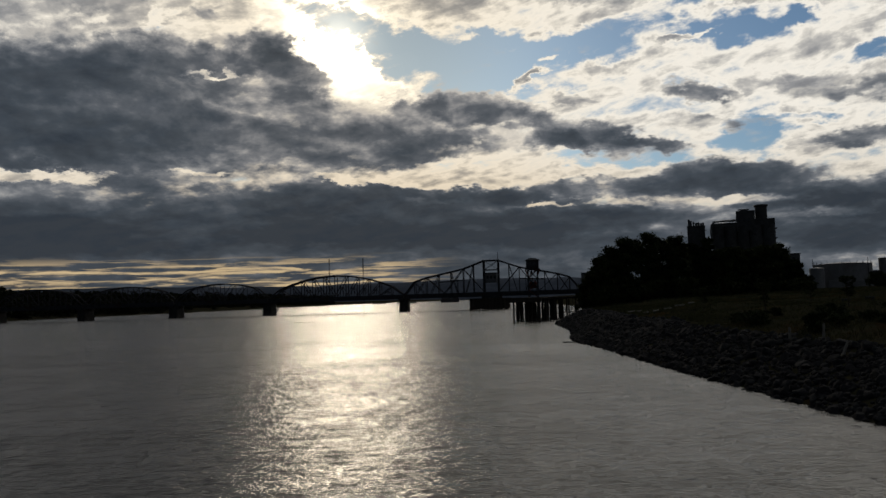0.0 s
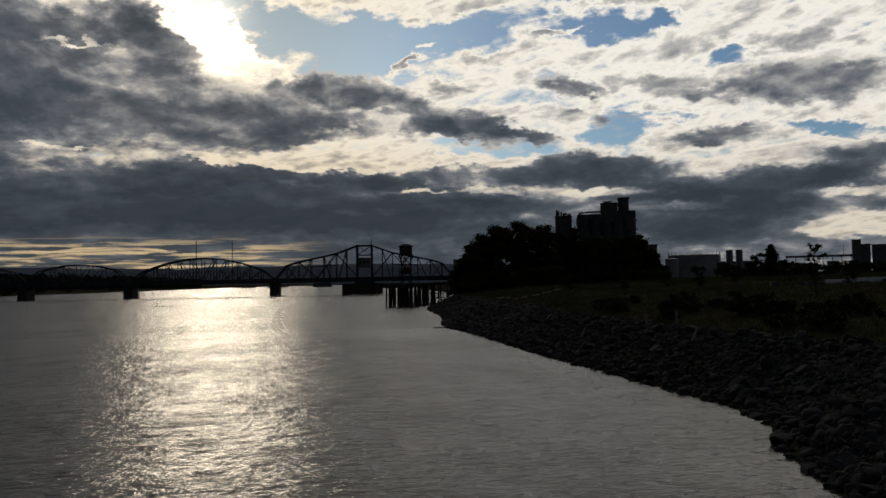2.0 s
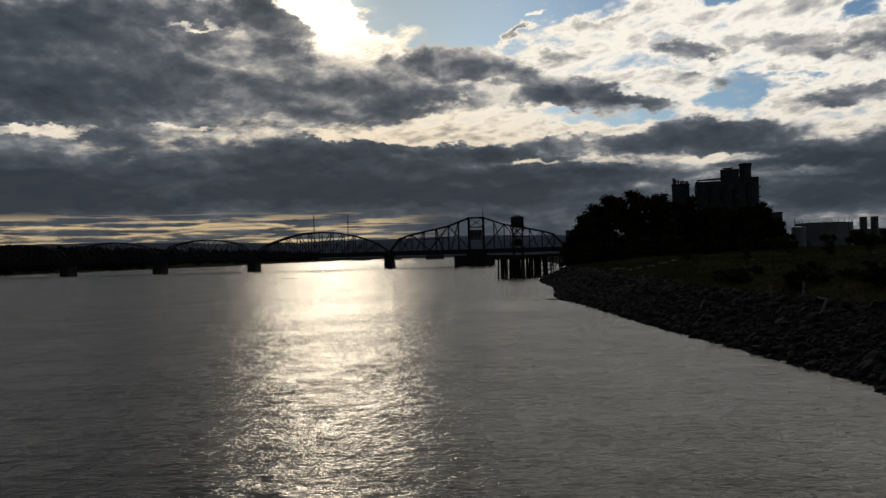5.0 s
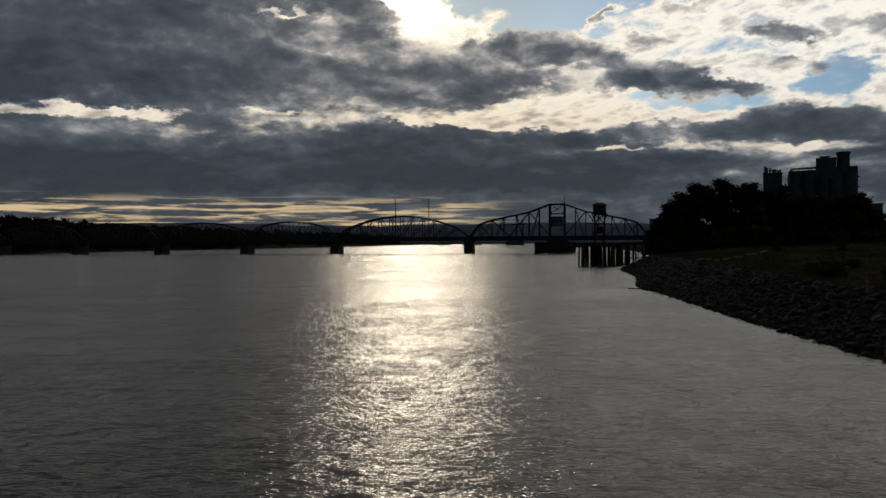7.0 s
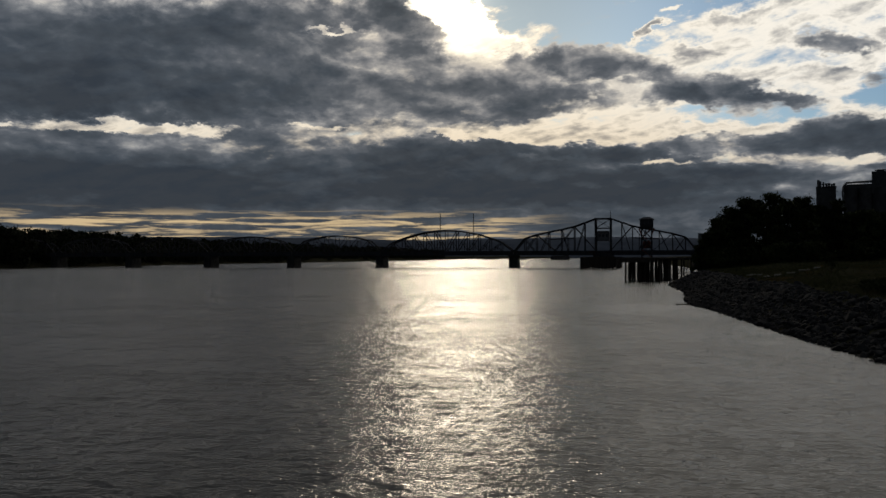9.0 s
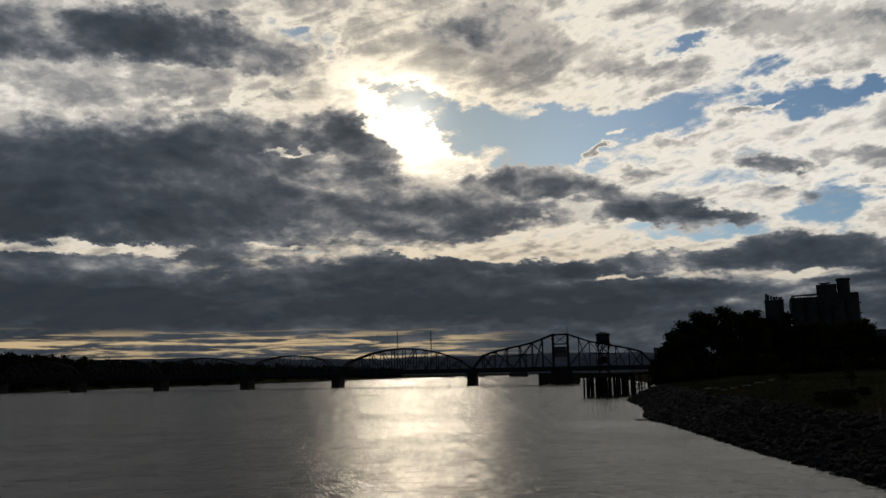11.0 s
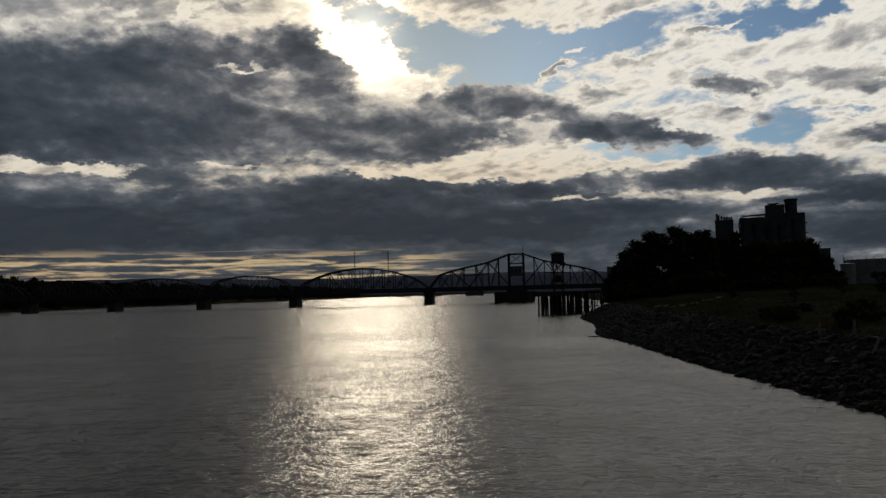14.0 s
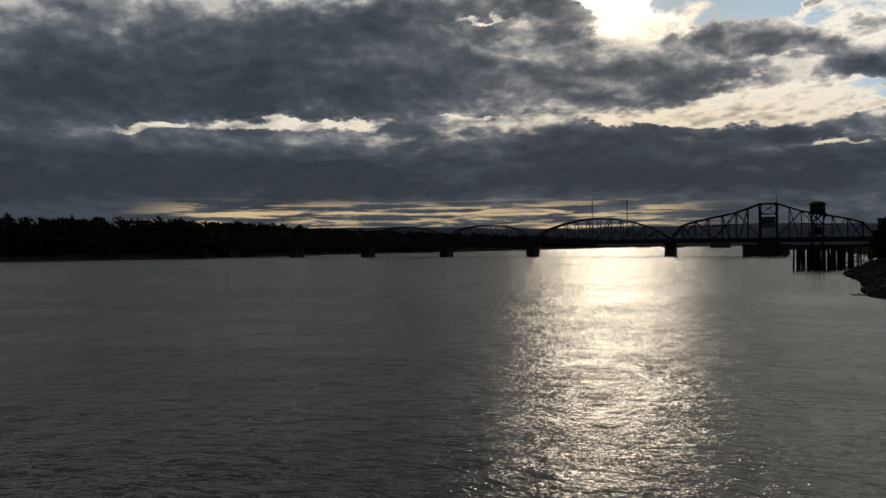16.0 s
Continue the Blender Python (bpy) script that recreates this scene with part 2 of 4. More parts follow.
    glow = n.math("ADD", n.math("MULTIPLY", n.math("ADD", n.math("MULTIPLY", burst, 0.65), n.math("MULTIPLY", halo, 0.25)), n.span(sheet, 0.5, 0.95, 0.03, 1.0)), n.math("MULTIPLY", core, n.span(sheet, 0.45, 1.0, 0.5, 9.0)))
    sky = n.mix(1.0, sky, n.vmath("SCALE", (1.0, 0.88, 0.66), scale=glow), "ADD")
    sky = n.mix(n.math("MULTIPLY", deck_cover, 0.985), sky, low)
    # long gold slits over the horizon
    streak = n.noise(n.vmath("ADD", n.xyz(n.math("MULTIPLY", az, 0.13), n.math("MULTIPLY", el, 2.1)), n.vmath("SCALE", curl, scale=0.35)), 1.25, 8.0, 0.58, 0.3)
    band = n.math("MULTIPLY", n.math("MULTIPLY", n.span(el, 0.6, 1.4), n.span(el, 2.5, 3.6, 1.0, 0.0)), n.math("MULTIPLY", n.span(az, -6.0, 2.0, 1.0, 0.0), n.span(az, -42.0, -34.0)))
    slit = n.math("MULTIPLY", n.span(streak, 0.46, 0.60), band)
    sky = n.mix(slit, sky, (0.44, 0.33, 0.19))
    # below the horizon nothing is seen; keep it dark
    sky = n.mix(n.span(el, -1.5, -0.2, 1.0, 0.0), sky, (0.03, 0.03, 0.032))
    back = n.node("ShaderNodeBackground")
    n.wire(sky, back.inputs["Color"])
    back.inputs["Strength"].default_value = 1.15
    out = n.node("ShaderNodeOutputWorld")
    n.wire(back.outputs[0], out.inputs["Surface"])
    world.cycles.sampling_method, world.cycles.sample_map_resolution = "MANUAL", 1024


build_sky()
sun_data = bpy.data.lights.new("sun", "SUN")
sun_data.energy, sun_data.angle, sun_data.color = 0.24, radians(10.0), (1.0, 0.86, 0.66)
sun = new("sun", sun_data)
sun.matrix_world = look(SUN_DIR * 200, (0, 0, 0))

# ---------------------------------------------------------------- materials


def surface(name, low, high, scale=1.0, rough=(0.6, 0.85), metal=0.0, bump=0.3, size=0.05, fine=8.0, spread=0.12, stain=None, specular=0.4):
    """Two colours mixed at two scales, roughness and fine relief, in metres of the object."""
    m = bpy.data.materials.new(name)
    m.use_nodes = True
    n = Net(m.node_tree)
    at = n.node("ShaderNodeTexCoord").outputs["Object"]
    coarse = n.noise(at, scale, 5.0, 0.6)
    grain = n.noise(at, scale * fine, 4.0, 0.65)
    both = n.math("ADD", n.math("MULTIPLY", coarse, 0.6), n.math("MULTIPLY", grain, 0.4))
    one = n.node("ShaderNodeObjectInfo").outputs["Random"]
    island = n.node("ShaderNodeNewGeometry").outputs["Random Per Island"]
    each = n.math("MULTIPLY", n.math("SUBTRACT", n.math("ADD", one, island), 1.0), spread)
    col = n.mix(n.span(n.math("ADD", both, each), 0.32, 0.68), low, high)
    if stain:
        col = n.mix(n.span(n.noise(at, scale * 0.6, 6.0, 0.7, 0.6), 0.52, 0.7), col, stain)
    b = n.node("ShaderNodeBsdfPrincipled")
    n.wire(col, b.inputs["Base Color"])
    n.wire(n.span(grain, 0.3, 0.7, *rough), b.inputs["Roughness"])
    b.inputs["Metallic"].default_value = metal
    b.inputs["Specular IOR Level"].default_value = specular
    if bump:
        r = n.node("ShaderNodeBump")
        r.inputs["Strength"].default_value, r.inputs["Distance"].default_value = bump, size
        n.wire(both, r.inputs["Height"])
        n.wire(r.outputs[0], b.inputs["Normal"])
    out = n.node("ShaderNodeOutputMaterial")
    n.wire(b.outputs[0], out.inputs["Surface"])
    return m


def water_surface():
    m = bpy.data.materials.new("river_water")
    m.use_nodes = True
    n = Net(m.node_tree)
    at = n.node("ShaderNodeTexCoord").outputs["Object"]
    gusts = n.noise(n.vmath("MULTIPLY", at, (0.008, 0.040, 1.0)), 1.0, 6.0, 0.66, 0.8)
    patch = n.noise(at, 0.11, 5.0, 0.68, 0.3)
    calm = n.math("MULTIPLY", n.span(gusts, 0.34, 0.62, 0.78, 1.16), n.span(patch, 0.34, 0.66, 0.80, 1.20))
    ruffle = n.noise(n.vmath("MULTIPLY", at, (0.55, 0.42, 1.0)), 1.0, 6.0, 0.80, 0.4)
    front = n.math("ADD", n.span(patch, 0.32, 0.68, 0.10, 0.19), n.span(ruffle, 0.34, 0.66, -0.12, 0.12))

    def wave(shift):
        p = n.vmath("MULTIPLY", n.vmath("ADD", at, shift), (0.58, 1.0, 1.0))
        swell = n.math("MULTIPLY", n.noise(p, 0.9, 1.5, 0.5), 0.16)
        chop = n.math("MULTIPLY", n.noise(p, 3.8, 2.0, 0.55, 0.3), 0.082)
        return n.math("ADD", swell, n.math("ADD", chop, n.math("MULTIPLY", n.noise(p, 12.0, 1.5, 0.55), 0.020)))

    # the slope of the waves, whose fronts lean with the wind
    step = 0.03
    here = wave((0, 0, 0))
    steep = n.math("MULTIPLY", calm, -1 / step)
    tilt = n.xyz(n.math("MULTIPLY", n.math("SUBTRACT", wave((step, 0, 0)), here), steep), n.math("SUBTRACT", n.math("MULTIPLY", n.math("SUBTRACT", wave((0, step, 0)), here), steep), front), 1.0)
    lean = n.vmath("NORMALIZE", tilt)
    b = n.node("ShaderNodeBsdfPrincipled")
    silt = n.mix(n.span(gusts, 0.3, 0.7), (0.044, 0.041, 0.037), (0.062, 0.058, 0.052))
    n.wire(silt, b.inputs["Base Color"])
    b.inputs["Roughness"].default_value = 0.045
    b.inputs["IOR"].default_value = 1.333
    n.wire(lean, b.inputs["Normal"])
    out = n.node("ShaderNodeOutputMaterial")
    n.wire(b.outputs[0], out.inputs["Surface"])
    return m


M_WATER = water_surface()
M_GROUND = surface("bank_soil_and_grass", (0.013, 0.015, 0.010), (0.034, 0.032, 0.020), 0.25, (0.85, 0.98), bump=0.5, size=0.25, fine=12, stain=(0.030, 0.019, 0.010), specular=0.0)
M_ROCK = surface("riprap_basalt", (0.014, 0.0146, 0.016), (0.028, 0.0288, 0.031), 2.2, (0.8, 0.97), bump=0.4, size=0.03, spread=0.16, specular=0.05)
M_STEEL = surface("weathered_bridge_steel", (0.018, 0.020, 0.024), (0.036, 0.038, 0.043), 0.35, (0.8, 0.95), bump=0.15, size=0.02, stain=(0.034, 0.022, 0.016), specular=0.08)
M_RUST = surface("rust_red_steel", (0.07, 0.024, 0.020), (0.15, 0.05, 0.04), 0.6, (0.8, 0.95), bump=0.2, size=0.02, specular=0.08)
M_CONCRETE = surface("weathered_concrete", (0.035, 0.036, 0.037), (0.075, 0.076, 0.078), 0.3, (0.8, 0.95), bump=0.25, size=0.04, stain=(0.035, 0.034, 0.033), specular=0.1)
M_PIER = surface("pier_masonry", (0.016, 0.016, 0.016), (0.042, 0.041, 0.039), 0.4, (0.85, 0.97), bump=0.4, size=0.08, specular=0.05)
M_TIMBER = surface("tarred_timber", (0.014, 0.012, 0.010), (0.045, 0.038, 0.030), 0.9, (0.75, 0.95), bump=0.4, size=0.03, spread=0.2, specular=0.15)
M_LEAF = surface("leaves", (0.012, 0.018, 0.007), (0.042, 0.052, 0.018), 0.5, (0.6, 0.85), bump=0, spread=0.25, specular=0.03)
M_BARK = surface("bark", (0.025, 0.020, 0.016), (0.07, 0.058, 0.045), 1.5, (0.85, 0.95), bump=0.5, size=0.03, specular=0.1)
M_WOODS = surface("far_woods", (0.008, 0.011, 0.006), (0.022, 0.025, 0.013), 0.08, (0.8, 0.95), bump=0, spread=0.25, specular=0.05)
# the hills' blue-grey is distance haze, painted into the base colour
M_HILL_HAZE = surface("far_hills_haze_blue", (0.05, 0.06, 0.08), (0.075, 0.088, 0.115), 0.003, (0.9, 1.0), bump=0, specular=0.0)
M_TANK = surface("pale_tank_paint", (0.13, 0.13, 0.132), (0.21, 0.21, 0.21), 0.12, (0.5, 0.7), bump=0.08, size=0.02, stain=(0.10, 0.09, 0.08))
M_PALE = surface("bleached_wood", (0.13, 0.12, 0.10), (0.24, 0.22, 0.19), 1.5, (0.7, 0.9), bump=0.3, size=0.02)
# paler than the other concrete: reflected sky is painted into the kerb's colour
M_PATH = surface("kerb_concrete_sky_sheen", (0.46, 0.45, 0.43), (0.60, 0.58, 0.55), 0.5, (0.85, 0.95), bump=0.3, size=0.03)
M_SHED = surface("sheet_metal_siding", (0.055, 0.057, 0.06), (0.11, 0.112, 0.115), 0.3, (0.45, 0.7), bump=0.2, size=0.03, stain=(0.07, 0.05, 0.038))
M_HULL = surface("ship_hull_paint", (0.02, 0.02, 0.022), (0.05, 0.045, 0.042), 0.1, (0.5, 0.75), bump=0.1, size=0.05)
M_GLASS = surface("dark_window_glass", (0.012, 0.014, 0.017), (0.02, 0.022, 0.026), 1.0, (0.05, 0.12), bump=0, specular=0.5)

# ---------------------------------------------------------------- mesh helpers


def link_mesh(name, bm, material, smooth=False):
    data = bpy.data.meshes.new(name)
    bm.normal_update()
    bm.to_mesh(data)
    bm.free()
    data.materials.append(material)
    if smooth:
        data.polygons.foreach_set("use_smooth", [True] * len(data.polygons))
    return new(name, data)


def part(name, bm, material, parent, label="", smooth=False):
    ob = link_mesh(name, bm, material, smooth)
    ob.parent = parent
    return tagged(ob, label)


def thing(name, m, label, category, group="", kind=""):
    ob = new(name)
    ob.matrix_basis = m
    ob.empty_display_size = 0.5
    return tagged(ob, label, category, group, kind)


def raw(name, verts, faces, material, smooth=False):
    data = bpy.data.meshes.new(name)
    data.from_pydata([tuple(v) for v in verts], [], [tuple(f) for f in faces])
    data.materials.append(material)
    data.update()
    if smooth:
        data.polygons.foreach_set("use_smooth", [True] * len(data.polygons))
    return new(name, data)


def box(bm, x0, x1, y0, y1, z0, z1, taper=0.0, bevel=0.0):
    made = bmesh.ops.create_cube(bm, size=1.0)["verts"]
    for v in made:
        k = 1 - taper if v.co.z > 0 else 1
        v.co = Vector(((x0 + x1) / 2 + v.co.x * (x1 - x0) * k, (y0 + y1) / 2 + v.co.y * (y1 - y0) * k, z0 if v.co.z < 0 else z1))
    if bevel:
        edges = list({e for v in made for e in v.link_edges})
        bmesh.ops.bevel(bm, geom=edges, offset=bevel, segments=1, affect="EDGES")
    return bm


def solid(x0, x1, y0, y1, z0, z1, taper=0.0, bevel=0.0):
    return box(bmesh.new(), x0, x1, y0, y1, z0, z1, taper, bevel)


def beam(a, b, wide, deep, bm=None):
    """A bar of rectangular section from a to b."""
    bm = bm or bmesh.new()
    a, b = Vector(a), Vector(b)
    made = bmesh.ops.create_cube(bm, size=1.0)["verts"]
    along = b - a
    q = along.to_track_quat("Z", "Y").to_matrix().to_4x4()
    m = Matrix.Translation((a + b) / 2) @ q @ Matrix.Diagonal((wide, deep, along.length, 1))
    bmesh.ops.transform(bm, matrix=m, verts=made)
    return bm


def rod(a, b, r0, r1, sides=7, bm=None):
    """A round, tapered bar from a to b."""
    bm = bm or bmesh.new()
    a, b = Vector(a), Vector(b)
    along = b - a
    m = Matrix.Translation((a + b) / 2) @ along.to_track_quat("Z", "Y").to_matrix().to_4x4()
    bmesh.ops.create_cone(bm, cap_ends=True, segments=sides, radius1=r0, radius2=r1, depth=along.length, matrix=m)
    return bm


def polar(az, dist, z=0.0):
    return Vector((math.sin(radians(az)) * dist, math.cos(radians(az)) * dist, z))


# ---------------------------------------------------------------- river and land
SHORE = [(-5000, 20), (0, 17), (28, 20.5), (34.5, 22.9), (38, 23.8), (43.5, 27.0), (50, 28.4), (58, 27.8), (72, 27.4), (90, 26.6), (115, 26.4), (135, 26.6), (150, 25.2), (165, 27), (200, 32.5), (235, 34.5), (255, 36), (266, 39), (290, 55), (390, 76), (620, 104), (1000, 130), (2000, 250), (3700, 500), (5200, 900)]
FAR_SHORE = [(-5000, -700), (0, -700), (505, -563), (648, -470), (922, -472), (1076, -465), (1409, -395), (1783, -373), (2644, -340), (3635, -229), (4300, 300), (5200, 900)]
RISE = [(-60, -6), (-8, -3), (0, 0), (8, 3.8), (14, 4.9), (28, 6.4), (60, 7.6), (130, 8.4), (400, 11), (900, 14), (4000, 20)]


def between(table, v):
    return float(np.interp(v, [p[0] for p in table], [p[1] for p in table]))


def height(x, y):
    wob = 0.35 * noise.noise((y * 0.11, 3.1, 0)) + 0.4 * noise.noise((y * 0.5, 8.2, 0))
    d = x - between(SHORE, y) - wob * (1 if 20 < y < 150 else 0.2)
    e = between(FAR_SHORE, y) - x
    inland = max(d, e * 0.8)
    h = between(RISE, inland)
    if inland > 2:
        h += min(1, (inland - 2) / 20) * (0.55 * noise.noise((x * 0.05, y * 0.05, 0)) + 0.25 * noise.noise((x * 0.21, y * 0.21, 4)))
    return h


def steps(stops):
    out = []
    for (a, s), (b, _) in zip(stops, stops[1:]):
        out += list(np.arange(a, b - s * 0.5, s))
    return out + [stops[-1][0]]


def build_ground():
    xs = steps([(-5000, 600), (-1400, 90), (-640, 14), (-300, 60), (0, 10), (15, 0.8), (48, 2.5), (90, 9), (300, 40), (700, 200), (5000, 1)])
    ys = steps([(-5000, 800), (-200, 40), (20, 1.0), (150, 2.5), (320, 12), (700, 50), (1500, 150), (5000, 1)])
    verts = [(x, y, height(x, y)) for y in ys for x in xs]
    w = len(xs)
    faces = [(j * w + i, j * w + i + 1, (j + 1) * w + i + 1, (j + 1) * w + i) for j in range(len(ys) - 1) for i in range(w - 1)]
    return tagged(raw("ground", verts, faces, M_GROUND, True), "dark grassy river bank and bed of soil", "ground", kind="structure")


ground = build_ground()
wm = bmesh.new()
bmesh.ops.create_grid(wm, x_segments=40, y_segments=40, size=5000)
water = tagged(link_mesh("water", wm, M_WATER), "grey rippled river water glinting under the evening sun", "river", kind="structure")


# ---------------------------------------------------------------- railway bridge
P2, ALONG = Vector((-143.7, 654.0, 0)), Vector((0.9936, -0.113, 0))
SHORT, LONG, SWING = 80.8, 113.3, 142.0
TRACK, WIDE = 13.6, 9.0


def on_bridge(s):
    p = P2 + ALONG * s
    return Matrix.Translation(p) @ Matrix.Rotation(math.atan2(ALONG.y, ALONG.x), 4, "Z")


def floor_parts(span, a, b):
    part("floor_girder", solid(a, b, -WIDE / 2 - 0.3, -WIDE / 2 + 0.3, TRACK - 3.6, TRACK, bevel=0.05), M_STEEL, span)
    part("floor_girder", solid(a, b, WIDE / 2 - 0.3, WIDE / 2 + 0.3, TRACK - 3.6, TRACK, bevel=0.05), M_STEEL, span)
    part("track_bed", solid(a, b, -WIDE / 2 + 0.31, WIDE / 2 - 0.31, TRACK - 2.2, TRACK - 1.3), M_TIMBER, span)
    for y in (-2.3, -0.9, 0.9, 2.3):
        part("rail", solid(a, b, y - 0.08, y + 0.08, TRACK - 1.3, TRACK - 1.1), M_STEEL, span)


def truss(span, top, chord=0.9, diagonal=0.75, light=0.4, down_from_end=True, posts=None):
    """Two truss sides over panel points top = [(x, z), ...], bars between the chords and bracing overhead."""
    for y in (-WIDE / 2, WIDE / 2):
        ends = [(top[0][0], TRACK)] + [(x, z) for x, z in top[1:-1]] + [(top[-1][0], TRACK)]
        for (x0, z0), (x1, z1) in zip(ends, ends[1:]):
            part("top_chord", beam((x0, y, z0), (x1, y, z1), chord, chord), M_STEEL, span)
        mid = (len(top) - 1) / 2
        for i in range(1, len(top) - 1):
            x, z = top[i]
            part("post", beam((x, y, TRACK - 1), (x, y, z), light, light * 1.4), M_STEEL, span)
            j = i + 1 if i < mid else i - 1
            if abs(i - mid) > 0.1 and 0 < j < len(top):
                part("diagonal", beam((x, y, z), (top[j][0], y, TRACK), diagonal if i % 2 else light, light), M_STEEL, span)
            # half posts and struts of the subdivided panels
            if 0 < j < len(top) and abs(i - mid) > 0.1:
                hx, hz = (x + top[j][0]) / 2, (z + TRACK) / 2
                part("hanger", beam((hx, y, TRACK - 1), (hx, y, hz), light * 0.8, light * 0.8), M_STEEL, span)
                part("sub_strut", beam((hx, y, hz), (x, y, TRACK), light * 0.7, light * 0.7), M_STEEL, span)
    for i in range(1, len(top) - 1):
        x, z = top[i]
        part("cross_strut", beam((x, -WIDE / 2, z), (x, WIDE / 2, z), 0.4, 0.6), M_STEEL, span)
        if z - TRACK > 9:
            part("sway_brace", beam((x, -WIDE / 2, z - 3.4), (x, WIDE / 2, z - 3.4), 0.35, 0.35), M_STEEL, span)
        if 1 < i:
            x0, z0 = top[i - 1]
            part("top_lacing", beam((x0, -WIDE / 2, z0), (x, WIDE / 2, z), 0.25, 0.25), M_STEEL, span)
            part("top_lacing", beam((x0, WIDE / 2, z0), (x, -WIDE / 2, z), 0.25, 0.25), M_STEEL, span)


def curve_top(length, panels, low, high):
    pts = []
    for i in range(panels + 1):
        k = 2 * i / panels - 1
        rise = low + (high - low) * (1 - (abs(k) / (1 - 2 / panels)) ** 2)
        pts.append((k * (length / 2 - 0.8), TRACK if abs(k) == 1 else rise))
    return pts


def build_bridge():
    short = thing("truss_span", on_bridge(-SHORT / 2), "dark steel through-truss railway span with a curved top chord", "bridge span", "fixed truss spans")
    floor_parts(short, -SHORT / 2 + 0.4, SHORT / 2 - 0.4)
    truss(short, curve_top(SHORT, 8, 22.5, 27.2), 0.8, 0.6, 0.35)
    for k in range(1, 6):
        copy_thing(short, on_bridge(-SHORT * (k + 0.5)))
    longer = thing("truss_span", on_bridge(LONG / 2), "long dark steel through-truss railway span, high curved top chord", "bridge span", "fixed truss spans")
    floor_parts(longer, -LONG / 2 + 0.4, LONG / 2 - 0.4)
    truss(longer, curve_top(LONG, 12, 20.5, 30.6), 1.05, 0.85, 0.5)

    swing = thing("swing_span", on_bridge(LONG + SWING / 2), "dark steel swing span with a central tower over its pivot pier", "swing bridge")
    floor_parts(swing, -SWING / 2 + 0.4, SWING / 2 - 0.4)
    arm = [(70.2, TRACK), (62, 23.6), (52.5, 26.5), (42.5, 28.6), (32.5, 30.5), (22.4, 32.7), (14.2, 35.6), (5.8, 38.7)]
    for side in (-1, 1):
        pts = [(side * x, z) for x, z in arm]
        for y in (-WIDE / 2, WIDE / 2):
            for (x0, z0), (x1, z1) in zip(pts, pts[1:]):
                part("top_chord", beam((x0, y, z0), (x1, y, z1), 1.0, 1.0), M_STEEL, swing)
            for x, z in pts[1:-1]:
                part("post", beam((x, y, TRACK - 1), (x, y, z), 0.6, 0.7), M_STEEL, swing)
            for a, b, w in ((1, 54.5, 0.6), (2, 38.0, 1.25), (2, 61.0, 0.6), (3, 49.0, 0.45), (4, 27.5, 0.5), (5, 5.8, 1.5), (5, 38.0, 0.95), (6, 20.5, 0.5)):
                part("diagonal", beam((pts[a][0], y, pts[a][1]), (side * b, y, TRACK), w, 0.5), M_STEEL, swing)
            hx = (pts[4][0] + pts[5][0]) / 2
            part("sub_post", beam((hx, y, TRACK - 1), (hx, y, 26.2), 0.45, 0.45), M_STEEL, swing)
            part("mid_strut", beam((pts[3][0], y, 22.5), (pts[5][0], y, 23.6), 0.55, 0.55), M_STEEL, swing)
        for (x0, z0), (x1, z1) in zip(pts[1:], pts[2:]):
            part("cross_strut", beam((x1, -WIDE / 2, z1), (x1, WIDE / 2, z1), 0.5, 0.6), M_STEEL, swing)
            part("top_lacing", beam((x0, -WIDE / 2, z0), (x1, WIDE / 2, z1), 0.25, 0.25), M_STEEL, swing)
            part("top_lacing", beam((x0, WIDE / 2, z0), (x1, -WIDE / 2, z1), 0.25, 0.25), M_STEEL, swing)
        for y in (-WIDE / 2, WIDE / 2):
            part("tower_leg", beam((side * 5.8, y, TRACK - 1), (side * 5.8, y, 39.3), 1.5, 1.2), M_STEEL, swing)
        part("tower_strut", beam((side * 5.8, -WIDE / 2, 36), (side * 5.8, WIDE / 2, 36), 0.5, 0.7), M_STEEL, swing)
    for y in (-WIDE / 2, WIDE / 2):
        part("top_chord", beam((-5.8, y, 38.7), (5.8, y, 38.7), 1.0, 1.0), M_STEEL, swing)
        part("tower_strut", beam((-5.8, y, 31.2), (5.8, y, 31.2), 0.5, 0.6), M_STEEL, swing)
        part("tower_brace", beam((-5.8, y, 31.2), (5.8, y, 38.7), 0.3, 0.3), M_STEEL, swing)
        part("tower_brace", beam((5.8, y, 31.2), (-5.8, y, 38.7), 0.3, 0.3), M_STEEL, swing)
    house = part("machinery_house", solid(-4.6, 4.6, -3.6, 3.6, 21.0, 28.4, bevel=0.1), M_SHED, swing, "sheet-metal cabin between the tower legs")
    part("roof", solid(-5.0, 5.0, -4.0, 4.0, 28.4, 29.0, taper=0.15), M_STEEL, house)
    for x in (-2.9, 0, 2.9):
        part("window", solid(x - 0.9, x + 0.9, -3.68, -3.55, 24.2, 26.4), M_GLASS, house)
    part("mast", rod((5.8, -WIDE / 2, 39.2), (5.8, -WIDE / 2, 45.5), 0.28, 0.12), M_STEEL, swing)
    part("drum", rod((0, 0, 8.8), (0, 0, TRACK - 2.3), 8.2, 8.2, 24), M_STEEL, swing)

    for k, s in enumerate([0, LONG] + [-SHORT * k for k in range(1, 7)] + [LONG + SWING]):
        pier = thing("bridge_pier", on_bridge(s), "tapered dark stone bridge pier standing in the river", "bridge pier", "bridge piers")
        part("shaft", solid(-3.7, 3.7, -8, 8, -5, 9.0, taper=0.1, bevel=0.5), M_PIER, pier)
        part("cap", solid(-3.8, 3.8, -7.8, 7.8, 9.0, 9.98, bevel=0.15), M_PIER, pier)
